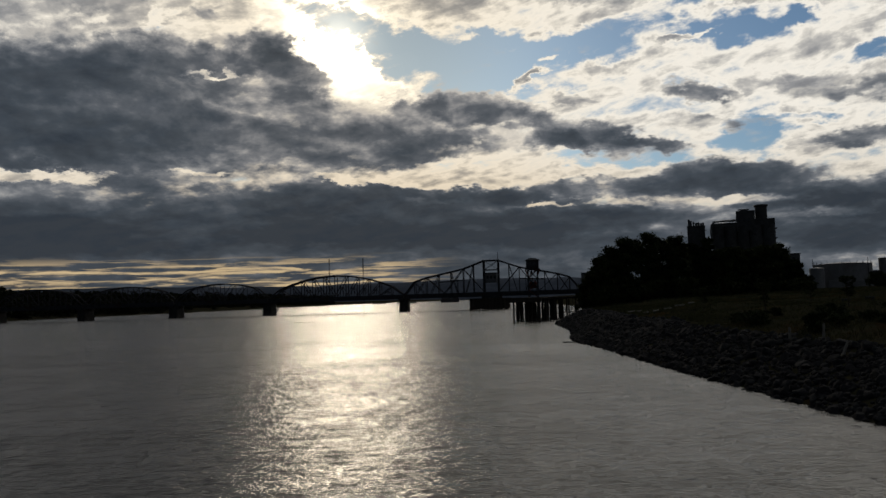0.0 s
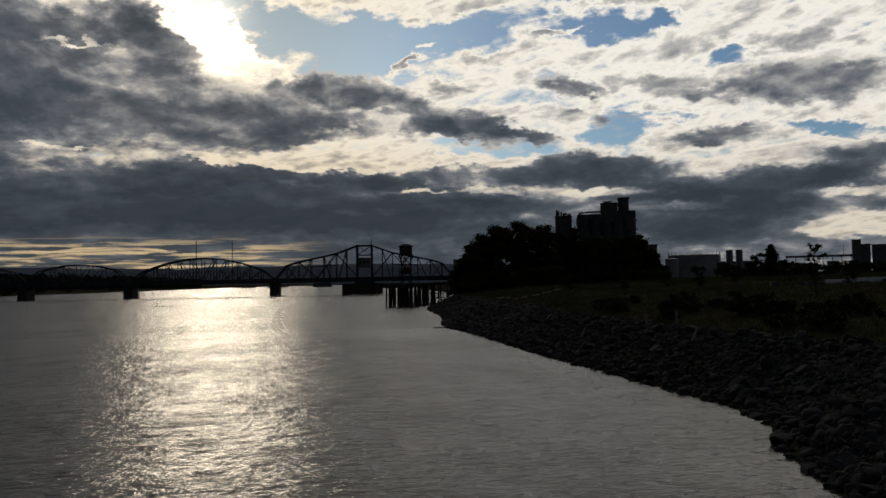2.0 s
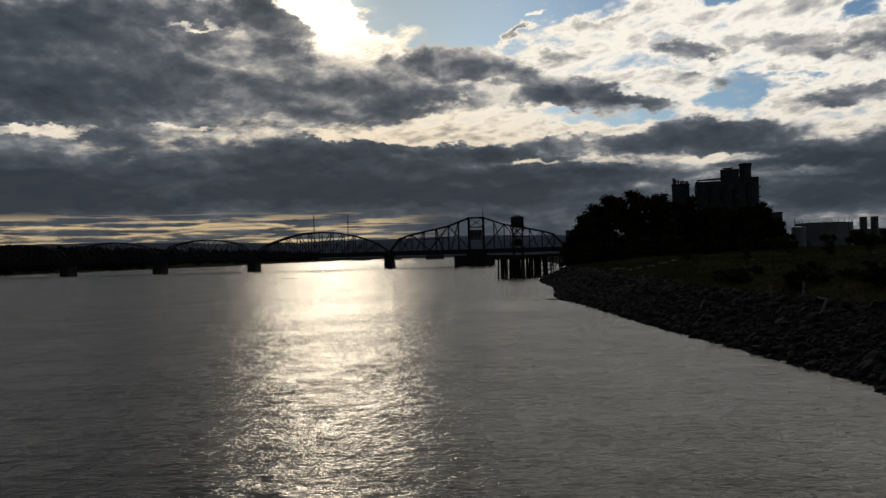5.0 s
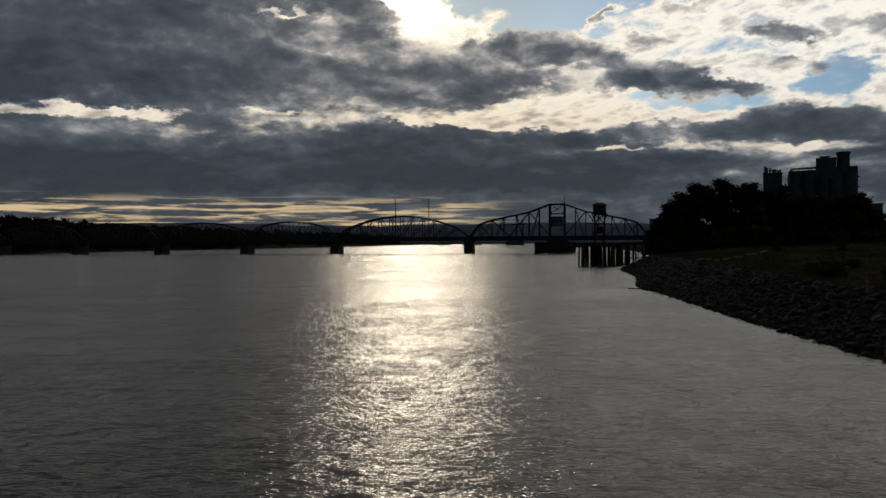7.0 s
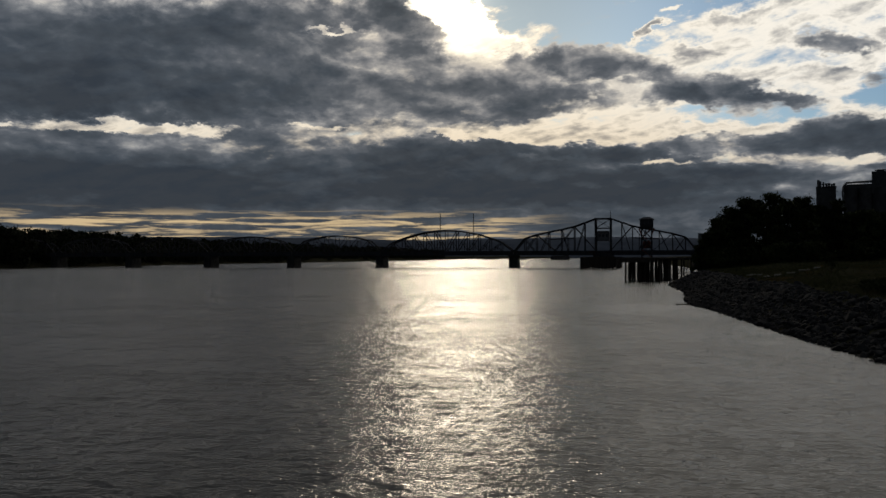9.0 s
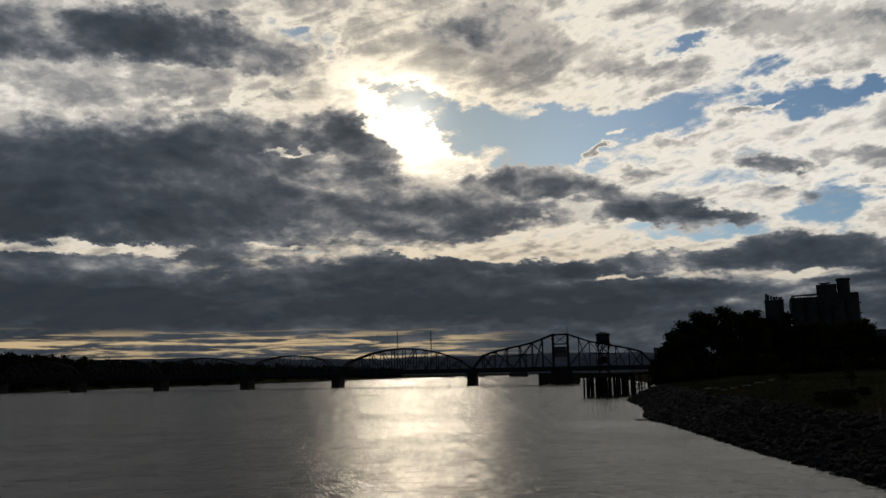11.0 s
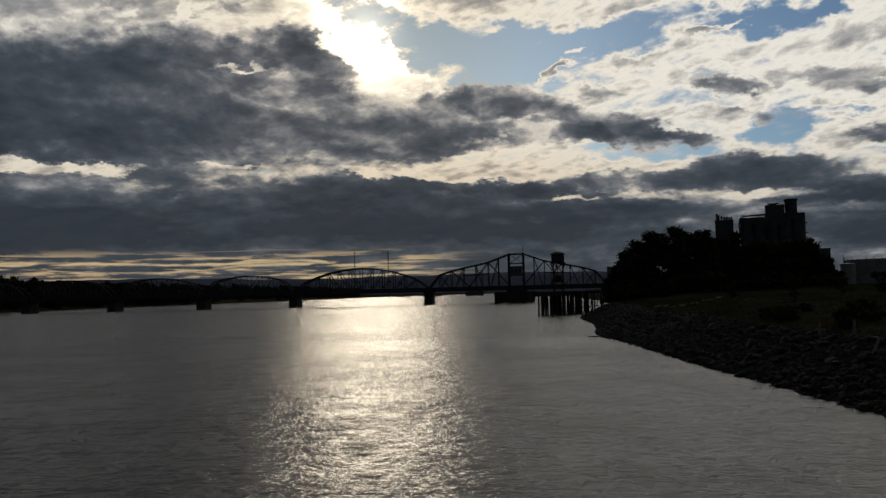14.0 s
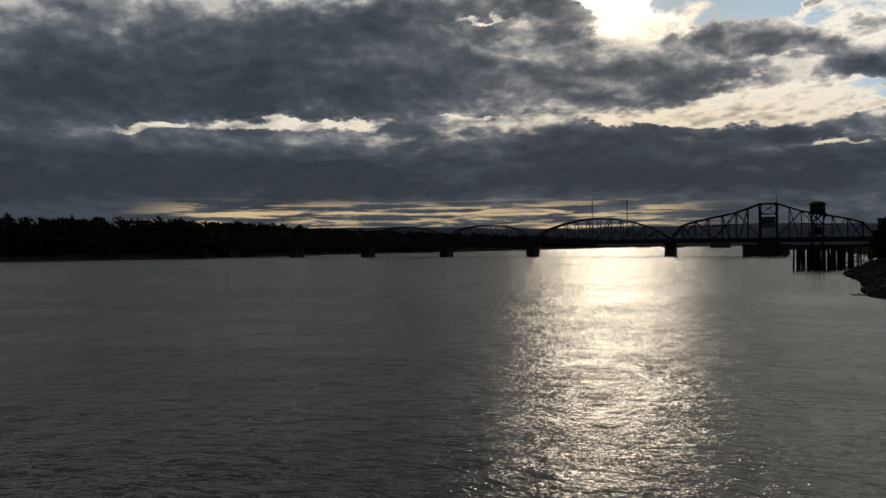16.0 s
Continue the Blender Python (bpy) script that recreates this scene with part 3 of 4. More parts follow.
    rest = thing("pivot_pier", on_bridge(LONG + SWING / 2), "round stone pivot pier under the swing span", "bridge pier")
    part("shaft", rod((0, 0, -5), (0, 0, 8.78), 9.2, 8.6, 28), M_PIER, rest)
    fender = thing("fender_pier", on_bridge(LONG + SWING / 2), "long dark timber fender round the pivot pier", "fender")
    for x in (-11.5, 11.5):
        part("fender_wall", solid(x - 0.5, x + 0.5, -70, 70, 1.2, 8.2), M_TIMBER, fender)
    for y in (-70, 70):
        part("fender_wall", solid(-11.0, 11.0, y - 0.5, y + 0.5, 1.2, 8.2), M_TIMBER, fender)
    part("walkway", solid(-12.4, 12.4, -71, -60, 8.2, 8.6), M_TIMBER, fender)
    for i in range(12):
        x = -12.3 + 24.6 * i / 11
        part("pile", rod((x, -70.9, -5), (x, -70.9, 8.7), 0.32, 0.3, 8), M_TIMBER, fender)
    for i in range(40):
        for x in (-12.4, 12.4):
            part("pile", rod((x, -68 + 3.4 * i, -5), (x, -68 + 3.4 * i, 8.6), 0.3, 0.28, 6), M_TIMBER, fender)


build_bridge()


# ---------------------------------------------------------------- old timber pier and its tower
def build_pier():
    a, b = Vector((25.9, 291.5, 0)), Vector((70.5, 392.0, 0))
    way = (b - a).normalized()
    side = Vector((way.y, -way.x, 0))
    pier = thing("timber_pier", Matrix.Translation(a), "derelict dark timber pier on many round piles", "pier")
    rng = random.Random(5)
    length = (b - a).length
    rows = 22
    for i in range(rows):
        s = length * i / (rows - 1)
        for j, off in enumerate((-0.3, 3.2, 6.7, 10.2)):
            if rng.random() < 0.03 or (i > 8 and (i % 2 or j in (1, 2))) or (i > 13 and i % 3):
                continue
            foot = way * (s + rng.uniform(-0.4, 0.4)) + side * (off + rng.uniform(-0.3, 0.3))
            top = foot + Vector((rng.uniform(-0.3, 0.3), rng.uniform(-0.3, 0.3), 0))
            part("pile", rod(foot + Vector((0, 0, -5)), top + Vector((0, 0, 7.6 + rng.uniform(-0.2, 0.2))), 0.38 if i < 9 else 0.28, 0.31 if i < 9 else 0.22, 8), M_TIMBER, pier)
        if i > 13 and i % 2:
            continue
        part("cross_cap", beam(way * s + side * -0.9 + Vector((0, 0, 7.75)), way * s + side * 10.8 + Vector((0, 0, 7.75)), 0.4, 0.4), M_TIMBER, pier)
        if i > 6 and i % 2 == 0:
            part("brace", beam(way * s + side * -0.3 + Vector((0, 0, 1.4)), way * (s + 4.2) + side * -0.3 + Vector((0, 0, 7.4)), 0.3, 0.25), M_TIMBER, pier)
    for i in range(19):
        for off in (-0.9, 1.5, 5.0, 8.5, 11.0):
            if rng.random() < 0.62 or (i > 9 and off > 0):
                continue
            foot = way * (i * 2.35 + rng.uniform(-0.7, 0.7)) + side * (off + rng.uniform(-0.5, 0.5))
            lean = Vector((rng.uniform(-0.5, 0.5), rng.uniform(-0.3, 0.3), 0))
            part("pile", rod(foot - lean + Vector((0, 0, -5)), foot + Vector((0, 0, 7.9)), 0.38, 0.31, 8), M_TIMBER, pier)
    part("fascia", beam(side * -1.35 + way * -1.2 + Vector((0, 0, 7.6)), way * (length * 0.60) + side * -1.35 + Vector((0, 0, 7.6)), 0.22, 1.5), M_TIMBER, pier)
    part("fascia", beam(side * -1.35 + way * -1.2 + Vector((0, 0, 7.6)), side * 11.2 + way * -1.2 + Vector((0, 0, 7.6)), 0.22, 1.5), M_TIMBER, pier)
    for off in (-0.4, 3.2, 6.7, 10.3):
        part("stringer", beam(side * off + way * -1 + Vector((0, 0, 8.2)), way * (length * 0.62) + side * off + Vector((0, 0, 8.2)), 0.35, 0.5), M_TIMBER, pier)
    part("waling", beam(way * (length * 0.42) + side * -0.6 + Vector((0, 0, 1.3)), way * length + side * -0.6 + Vector((0, 0, 1.3)), 0.3, 0.45), M_TIMBER, pier)
    for i in range(74):
        s = -1.0 + i * 0.92
        if i < 66 or rng.random() < 0.5:
            part("plank", beam(way * s + side * (-1.2 + rng.uniform(-.2, .2)) + Vector((0, 0, 8.55)), way * s + side * (11.1 + rng.uniform(-.3, .3)) + Vector((0, 0, 8.55)), 0.8, 0.14), M_TIMBER, pier)
    for i in range(9):
        s = length * (0.64 + 0.04 * i)
        part("stub_beam", beam(way * s + side * -1.5 + Vector((0, 0, 8.1)), way * s + side * 5 + Vector((0, 0, 8.6)), 0.3, 0.3), M_TIMBER, pier)

    foot = a + way * 15 + side * 3.2
    tower = thing("control_tower", Matrix.Translation((foot.x, foot.y, 8.62)) @ Matrix.Rotation(radians(-6.7), 4, "Z") @ Matrix.Diagonal((1.22, 1.22, 1, 1)), "dark cabin with a hipped roof on a steel lattice tower", "tower")
    top = 10.7
    for x in (-1.5, 1.5):
        for y in (-1.5, 1.5):
            part("leg", beam((x, y, 0), (x, y, top), 0.45, 0.45), M_STEEL, tower)
    for k in range(3):
        z0, z1 = top * k / 3, top * (k + 1) / 3
        for y in (-1.5, 1.5):
            part("brace", beam((-1.5, y, z0), (1.5, y, z1), 0.24, 0.24), M_STEEL, tower)
            part("brace", beam((1.5, y, z0), (-1.5, y, z1), 0.24, 0.24), M_STEEL, tower)
            part("strut", beam((-1.5, y, z1), (1.5, y, z1), 0.26, 0.26), M_STEEL, tower)
        for x in (-1.5, 1.5):
            part("brace", beam((x, -1.5, z0), (x, 1.5, z1), 0.24, 0.24), M_STEEL, tower)
            part("strut", beam((x, -1.5, z1), (x, 1.5, z1), 0.26, 0.26), M_STEEL, tower)
    part("platform", solid(-2.3, 2.3, -2.3, 2.3, top, top + 0.25), M_STEEL, tower)
    part("machinery", solid(-1.2, 1.2, -1.2, 1.2, 3.4, 6.0, bevel=0.2), M_RUST, tower)
    for x in (-1.9, 1.9):
        part("bracket", beam((x * 0.8, -1.6, top - 2.2), (x * 1.2, -2.2, top), 0.3, 0.3), M_RUST, tower, "rust-red steel bracket under the cabin")
    for k in range(4):
        z0, z1 = top * k / 4, top * (k + 1) / 4
        x0, x1 = (-1.3, 1.3) if k % 2 else (1.3, -1.3)
        part("stair_flight", beam((x0, -2.1, z0), (x1, -2.1, z1), 0.7, 0.18), M_RUST, tower)
    cabin = part("cabin", solid(-2.0, 2.0, -2.0, 2.0, top + 0.25, top + 3.5, bevel=0.08), M_STEEL, tower)
    for x in (-1.2, 0, 1.2):
        part("window", solid(x - 0.42, x + 0.42, -2.06, -1.96, top + 1.4, top + 2.8), M_GLASS, cabin)
    bm = bmesh.new()
    box(bm, -2.35, 2.35, -2.35, 2.35, top + 3.5, top + 4.4, taper=0.62)
    part("roof", bm, M_STEEL, tower)


build_pier()


# ---------------------------------------------------------------- trees
def leaf_cloud(name, centres, leaves, size, rng, material):
    """Many small leaf blades scattered round the given clump centres (x, y, z, radius)."""
    n = len(centres) * leaves
    c = np.repeat(np.array(centres, float), leaves, axis=0)
    d = rng.normal(size=(n, 3))
    d /= np.linalg.norm(d, axis=1)[:, None] + 1e-9
    c[:, 3] *= np.where(rng.uniform(size=n) < 0.12, 1.35, 1.0)
    p = c[:, :3] + d * (c[:, 3] * rng.uniform(0.2, 1.25, n) ** 0.8)[:, None] * np.array([1, 1, 0.75])
    u = rng.normal(size=(n, 3))
    u /= np.linalg.norm(u, axis=1)[:, None]
    w = np.cross(u, rng.normal(size=(n, 3)))
    w /= np.linalg.norm(w, axis=1)[:, None]
    s = (size * rng.uniform(0.55, 1.3, n))[:, None]
    v = np.stack([p - u * s, p + w * s * 0.55, p + u * s, p - w * s * 0.55], 1).reshape(-1, 3)
    f = np.arange(4 * n).reshape(-1, 4)
    return raw(name, v.tolist(), f.tolist(), material)


def tree(name, x, y, tall, wide, seed, label, bare=0.25, clumps=42, leaves=80, size=0.34, group="bank trees", category="tree", shape=1.0):
    rng = np.random.default_rng(seed)
    z = height(x, y) - 0.15
    t = thing(name, Matrix.Translation((x, y, z)), label, category, group)
    lean = rng.uniform(-0.05, 0.05, 2) * tall
    knee = Vector((lean[0] * 0.5, lean[1] * 0.5, tall * 0.5))
    tip = Vector((lean[0], lean[1], tall * 0.93))
    r = max(0.05, tall * 0.016)
    part("trunk", rod(tip * 0, knee, r, r * 0.62, 8, rod(knee, tip, r * 0.62, r * 0.15, 7)), M_BARK, t)
    centres = []
    arms = max(5, clumps // 4)
    for i in range(arms):
        k = bare + (0.98 - bare) * (i + 0.5) / arms
        a = i * 2.4 + rng.uniform(-0.5, 0.5)
        root = knee * (k / 0.5) if k < 0.5 else knee.lerp(tip, (k - 0.5) / 0.43 if k < 0.93 else 1.0)
        # a rounded, uneven outline
        reach = wide * (max(0.12, math.sin(math.pi * min(1, (k - bare) / (1 - bare) * 0.86 + 0.14))) ** (0.7 * shape)) * rng.uniform(0.65, 1.12)
        if shape > 2:
            reach = wide * (1.04 - k) * rng.uniform(0.8, 1.1)
        end = root + Vector((math.cos(a) * reach, math.sin(a) * reach, reach * (rng.uniform(1.0, 1.9) if shape < 0.5 else rng.uniform(0.15, 0.5) if shape < 2 else -0.15)))
        end.z = min(end.z, tall * 0.97)
        part("limb", rod(root, end, r * 0.34, r * 0.08, 5), M_BARK, t)
        for j in range(4):
            q = root.lerp(end, (0.35, 0.62, 0.86, 1.05)[j])
            rad = wide * rng.uniform(0.18, 0.40) if shape < 2 else (reach + 0.5) * rng.uniform(0.34, 0.55)
            off = rng.normal(size=3) * rad * 0.5
            centres.append((q.x + off[0], q.y + off[1], min(q.z + off[2], tall - rad * 0.6), rad))
    crown = leaf_cloud("crown", centres, leaves, size, rng, M_LEAF)
    crown.parent = t
    return t


BIG = "tall dark cottonwood with a dense uneven crown on the bank"
for i, (az, dist, el, wide) in enumerate((
    (10.25, 282, 0.9, 3.0), (10.85, 282, 1.8, 4.0), (11.5, 276, 2.6, 4.5), (12.2, 285, 3.35, 5.0), (12.95, 280, 4.0, 4.2), (13.8, 292, 3.75, 5.4), (14.6, 285, 4.2, 4.6),
    (15.5, 292, 3.75, 5.4), (16.4, 285, 3.95, 5.0), (17.25, 300, 3.35, 4.6), (18.1, 300, 3.0, 4.6), (18.85, 302, 3.7, 3.4), (19.3, 302, 2.75, 5.4), (20.4, 300, 2.9, 5.4), (21.5, 305, 2.75, 5.6),
    (22.5, 300, 2.95, 5.4), (23.35, 302, 3.05, 4.2), (23.95, 300, 1.9, 3.2), (24.4, 304, 0.9, 2.6))):
    p = polar(az, dist)
    tall = dist * math.tan(radians(el)) + 9 - height(p.x, p.y)
    tree("cottonwood_tree", p.x, p.y, tall, wide, 100 + i, BIG if el > 2 else "smaller dark leafy tree at the edge of the grove", 0.03, 92, 130, 0.40)
rng0 = random.Random(11)
for i in range(26):
    az = 9.9 + 14.8 * (i + rng0.random()) / 26
    p = polar(az, rng0.uniform(250, 284) + max(0, 11 - az) * 14)
    if p.x < between(SHORE, p.y) + 7:
        continue
    tree("shrub", p.x, p.y, rng0.uniform(3.0, 6.5), rng0.uniform(2.2, 3.6), 300 + i, "dark leafy shrub under the trees on the bank", 0.02, 24, 90, 0.42, "bank shrubs", "shrub")
for i in range(32):
    p = polar(28.4 + 14.6 * (i + rng0.random()) / 32, rng0.uniform(372, 410))
    tree("shrub", p.x, p.y, rng0.uniform(3.6, 6.0), rng0.uniform(2.6, 4.0), 360 + i, "dark leafy shrub in a row before the yard", 0.02, 20, 60, 0.36, "yard shrubs", "shrub")
p = polar(31.85, 330)
conifer_top = 330 * math.tan(radians(2.16)) + 9 - height(p.x, p.y)
tree("conifer_tree", p.x, p.y, conifer_top, 4.2, 77, "dark pointed conifer beside the industrial yard", 0.02, 150, 80, 0.36, "yard trees", "tree", shape=2.2)
for i, (az, dist, el, wide) in enumerate(((31.15, 325, 1.5, 3.2), (32.5, 340, 1.0, 3.6), (30.6, 330, 0.9, 3.0), (28.9, 350, 0.9, 3.0), (24.9, 330, 0.8, 3.6), (33.4, 300, 0.6, 3.0))):
    p = polar(az, dist)
    tree("yard_tree", p.x, p.y, dist * math.tan(radians(el)) + 9 - height(p.x, p.y), wide, 400 + i, "small dark leafy tree beside the industrial yard", 0.1, 24, 60, 0.36, "yard trees", "tree")
for i, (az, dist, el) in enumerate(((34.55, 105, 2.1), (39.6, 90, 2.5), (22.2, 120, 0.5), (27.2, 118, 0.75), (29.6, 125, 0.6), (36.6, 112, 0.9), (18.3, 150, 0.1), (25.0, 140, 0.5))):
    p = polar(az, dist)
    tree("sapling", p.x, p.y, dist * math.tan(radians(el)) + 9 - height(p.x, p.y), 0.9, 500 + i, "thin young tree planted in the grass of the bank", 0.25, 44, 34, 0.11, "young trees", "sapling", shape=0.4)

for i in range(52):
    y = 32 + 74 * ((i + rng0.random()) / 52) ** 1.3
    x = between(SHORE, y) + rng0.uniform(11, 21)
    tree("bank_bush", x, y, rng0.uniform(1.0, 2.1), rng0.uniform(0.9, 1.6), 560 + i, "low dark leafy bush on the crest of the rocky bank", 0.02, 20, 70, 0.12, "bank bushes", "bush")


# far woods along the other bank: too many to count
def build_woods():
    rng = np.random.default_rng(3)
    centres = []
    for i in range(900):
        y = float(rng.uniform(380, 2700)) if i > 520 else float(rng.uniform(380, 1250))
        back = float(rng.uniform(6, 120)) * (1 if y < 1300 else 1.4)
        x = between(FAR_SHORE, y) - back
        g = height(x, y)
        tall = float(rng.uniform(19, 28)) * (1.0 + 0.16 * noise.noise((y * 0.012, 2, 0))) * (1.2 if y < 900 else 1.05)
        for k in range(11):
            h = (k + 0.6) / 11
            rad = tall * (0.12 + 0.15 * math.sin(math.pi * min(1, h * 0.9 + 0.12)))
            o = rng.normal(size=2) * rad * 0.6
            centres.append((x + o[0], y + o[1], g + tall * h - rad * 0.4, rad))
    return tagged(leaf_cloud("far_woods", centres, 34, 1.7, rng, M_WOODS), "dense dark woods along the far river bank", "woods", kind="stuff")


build_woods()


def build_hills():
    verts, faces = [], []
    count = 160
    for i in range(count + 1):
        az = -62 + 132 * i / count
        crest = (106 - 84 * min(1, max(0, (az - 11) / 6))) + 20 * noise.noise((az * 0.09, 1.3, 0)) + 9 * noise.noise((az * 0.5, 7, 0)) + (14 if az < -8 else 0) * min(1, (-8 - az) / 10)
        for dist, z in ((4050, 2), (4300, crest * 0.7), (4520, crest), (4900, 5)):
            verts.append(polar(az, dist, z))
    for i in range(count):
        for k in range(3):
            a = i * 4 + k
            faces.append((a, a + 4, a + 5, a + 1))
    tagged(raw("hills_backdrop", verts, faces, M_HILL_HAZE, True), "low dark hills on the horizon, haze painted in as blue-grey", "hills", kind="structure")


build_hills()


# ---------------------------------------------------------------- industry beyond the trees
def facing(az, dist, z=None):
    p = polar(az, dist)
    return Matrix.Translation((p.x, p.y, height(p.x, p.y) - 0.3 if z is None else z)) @ Matrix.Rotation(radians(-az), 4, "Z")


def build_elevator():
    e = thing("grain_elevator", facing(21.07, 440), "tall dark concrete grain elevator with a headhouse and stair tower", "grain elevator")
    g = e.matrix_basis.translation.z

    def z_at(el):
        return 440 * math.tan(radians(el)) + 9 - g

    body = z_at(4.3)
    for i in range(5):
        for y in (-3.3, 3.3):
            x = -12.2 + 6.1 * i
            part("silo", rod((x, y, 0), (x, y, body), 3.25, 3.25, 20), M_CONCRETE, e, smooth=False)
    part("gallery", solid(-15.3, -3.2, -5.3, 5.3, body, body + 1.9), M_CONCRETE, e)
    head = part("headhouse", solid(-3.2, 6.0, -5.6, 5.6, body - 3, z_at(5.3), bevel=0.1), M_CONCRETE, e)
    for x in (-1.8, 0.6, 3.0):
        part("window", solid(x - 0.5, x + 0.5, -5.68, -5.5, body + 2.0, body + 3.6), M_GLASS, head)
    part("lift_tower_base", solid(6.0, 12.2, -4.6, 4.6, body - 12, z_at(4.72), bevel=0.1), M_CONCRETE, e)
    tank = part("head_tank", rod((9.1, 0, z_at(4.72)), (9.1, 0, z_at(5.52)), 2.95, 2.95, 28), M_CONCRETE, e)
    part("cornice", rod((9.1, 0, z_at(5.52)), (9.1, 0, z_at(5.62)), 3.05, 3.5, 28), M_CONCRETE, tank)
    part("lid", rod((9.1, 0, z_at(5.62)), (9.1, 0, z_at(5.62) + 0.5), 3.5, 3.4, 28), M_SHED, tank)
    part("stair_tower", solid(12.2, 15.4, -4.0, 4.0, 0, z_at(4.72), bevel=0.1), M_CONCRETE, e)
    part("roof_vent", solid(-1.0, 2.2, -1.5, 1.5, z_at(5.3), z_at(5.3) + 0.9), M_SHED, e)
    part("roof_plate", solid(-2.0, 3.4, -2.2, 2.2, z_at(5.3) + 0.9, z_at(5.3) + 1.15), M_SHED, e)
    # rail, pipe and conveyor on the roof
    for i in range(9):
        x = -14.8 + 1.4 * i
        part("rail_post", rod((x, -5.0, body + 1.9), (x, -5.0, body + 3.1), 0.12, 0.12, 5), M_STEEL, e)
    for z in (2.5, 3.1):
        part("rail", beam((-14.8, -5.0, body + z), (-3.2, -5.0, body + z), 0.22, 0.22), M_STEEL, e)
    bend = [(-15.6, body - 6), (-15.9, body - 2), (-15.4, body + 1.4), (-13.8, body + 2.6), (-10, body + 2.9), (-3.2, body + 3.1)]
    bm = bmesh.new()
    for (x0, z0), (x1, z1) in zip(bend, bend[1:]):
        rod((x0, -5.6, z0), (x1, -5.6, z1), 0.42, 0.42, 8, bm)
    part("pipe", bm, M_SHED, e)
    for k in range(6):
        part("landing", solid(15.4, 16.4, -3, 3, body - 5 * k - 2, body - 5 * k - 1.75), M_STEEL, e)

    s = thing("silo_tower", facing(18.02, 450), "narrow pale concrete silo tower with pipes on its top", "silo")
    g2 = s.matrix_basis.translation.z
    top = 450 * math.tan(radians(4.42)) + 9 - g2
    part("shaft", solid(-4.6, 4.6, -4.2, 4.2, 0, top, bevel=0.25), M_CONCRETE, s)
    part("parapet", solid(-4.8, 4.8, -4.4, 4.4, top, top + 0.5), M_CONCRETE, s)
    for x, h, w in ((-3.6, 4.2, 0.6), (-2.6, 3.4, 0.5), (-1.2, 3.0, 0.45), (0.2, 2.3, 0.6), (1.4, 2.4, 0.5), (2.7, 1.9, 0.6), (3.8, 2.2, 0.45)):
        part("vent_pipe", rod((x, -2, top), (x, -2, top + h), w, w, 8), M_SHED, s)
    part("pipe_rack", beam((-4, -2, top + 1.8), (4, -2, top + 1.8), 0.35, 0.35), M_STEEL, s)
    for k in range(7):
        part("ladder_stage", solid(4.6, 5.4, -1, 1, top - 4 * k - 2, top - 4 * k - 1.8), M_STEEL, s)

    t = thing("storage_tank", facing(26.95, 450), "wide pale oil storage tank with a roof rail", "storage tank")
    g3 = t.matrix_basis.translation.z
    high = 450 * math.tan(radians(1.47)) + 9 - g3
    part("shell", rod((0, 0, 0), (0, 0, high), 13.6, 13.6, 48), M_TANK, t)
    part("roof", rod((0, 0, high), (0, 0, high + 0.9), 13.6, 1.5, 48), M_TANK, t)
    for z in (high * 0.33, high * 0.66, high - 0.2):
        part("wind_girder", rod((0, 0, z), (0, 0, z + 0.14), 13.75, 13.75, 48), M_TANK, t)
    for i in range(24):
        a = math.tau * i / 24
        part("rail_post", rod((13.4 * math.cos(a), 13.4 * math.sin(a), high), (13.4 * math.cos(a), 13.4 * math.sin(a), high + 1.3), 0.07, 0.07, 4), M_STEEL, t)
    part("mast", rod((-13.5, -2, 0), (-13.5, -2, high + 3), 0.18, 0.12, 6), M_STEEL, t)
    part("mast", rod((11.5, -8, 0), (11.5, -8, high + 2.6), 0.18, 0.12, 6), M_STEEL, t)
    small = thing("storage_tank", facing(25.45, 430), "smaller pale storage tank beside the wide one", "storage tank")
    g4 = small.matrix_basis.translation.z
    hs = 430 * math.tan(radians(1.25)) + 9 - g4
    part("shell", rod((0, 0, 0), (0, 0, hs), 3.4, 3.4, 32), M_TANK, small)
    part("roof", rod((0, 0, hs), (0, 0, hs + 0.5), 3.4, 0.4, 32), M_TANK, small)

    wall = thing("bund_wall", facing(27.2, 425), "low pale wall in front of the storage tank", "wall")
    part("panel", solid(-8, 9.0, -0.25, 0.25, 0, 425 * math.tan(radians(0.42)) + 9 - wall.matrix_basis.translation.z, bevel=0.05), M_TANK, wall)

    for az in (29.25, 29.88):
        v = thing("upright_silo", facing(az, 480), "dark cylindrical upright silo with a flat lid", "silo", "upright silos")
        hv = 480 * math.tan(radians(1.72)) + 9 - v.matrix_basis.translation.z
        part("shell", rod((0, 0, 0), (0, 0, hv), 1.9, 1.9, 20), M_SHED, v)
        part("lid", rod((0, 0, hv), (0, 0, hv + 0.4), 2.1, 1.7, 20), M_SHED, v)

    def block(name, az0, az1, dist, el, label, deep=14.0, parapet=True):
        w = dist * math.tan(radians(az1 - az0)) / 2
        o = thing(name, facing((az0 + az1) / 2, dist), label, "building", "yard buildings")
        h = dist * math.tan(radians(el)) + 9 - o.matrix_basis.translation.z
        part("wall", solid(-w, w, 0, deep, 0, h, bevel=0.06), M_SHED, o)
        part("roof", solid(-w - 0.25, w + 0.25, -0.25, deep + 0.25, h, h + 0.35), M_STEEL, o)
        k = max(1, int(w / 3))
        for i in range(k):
            x = -w + 2 * w * (i + 0.5) / k
            part("window", solid(x - 0.6, x + 0.6, -0.07, 0.05, h - 3.2, h - 1.8), M_GLASS, o)
        return o

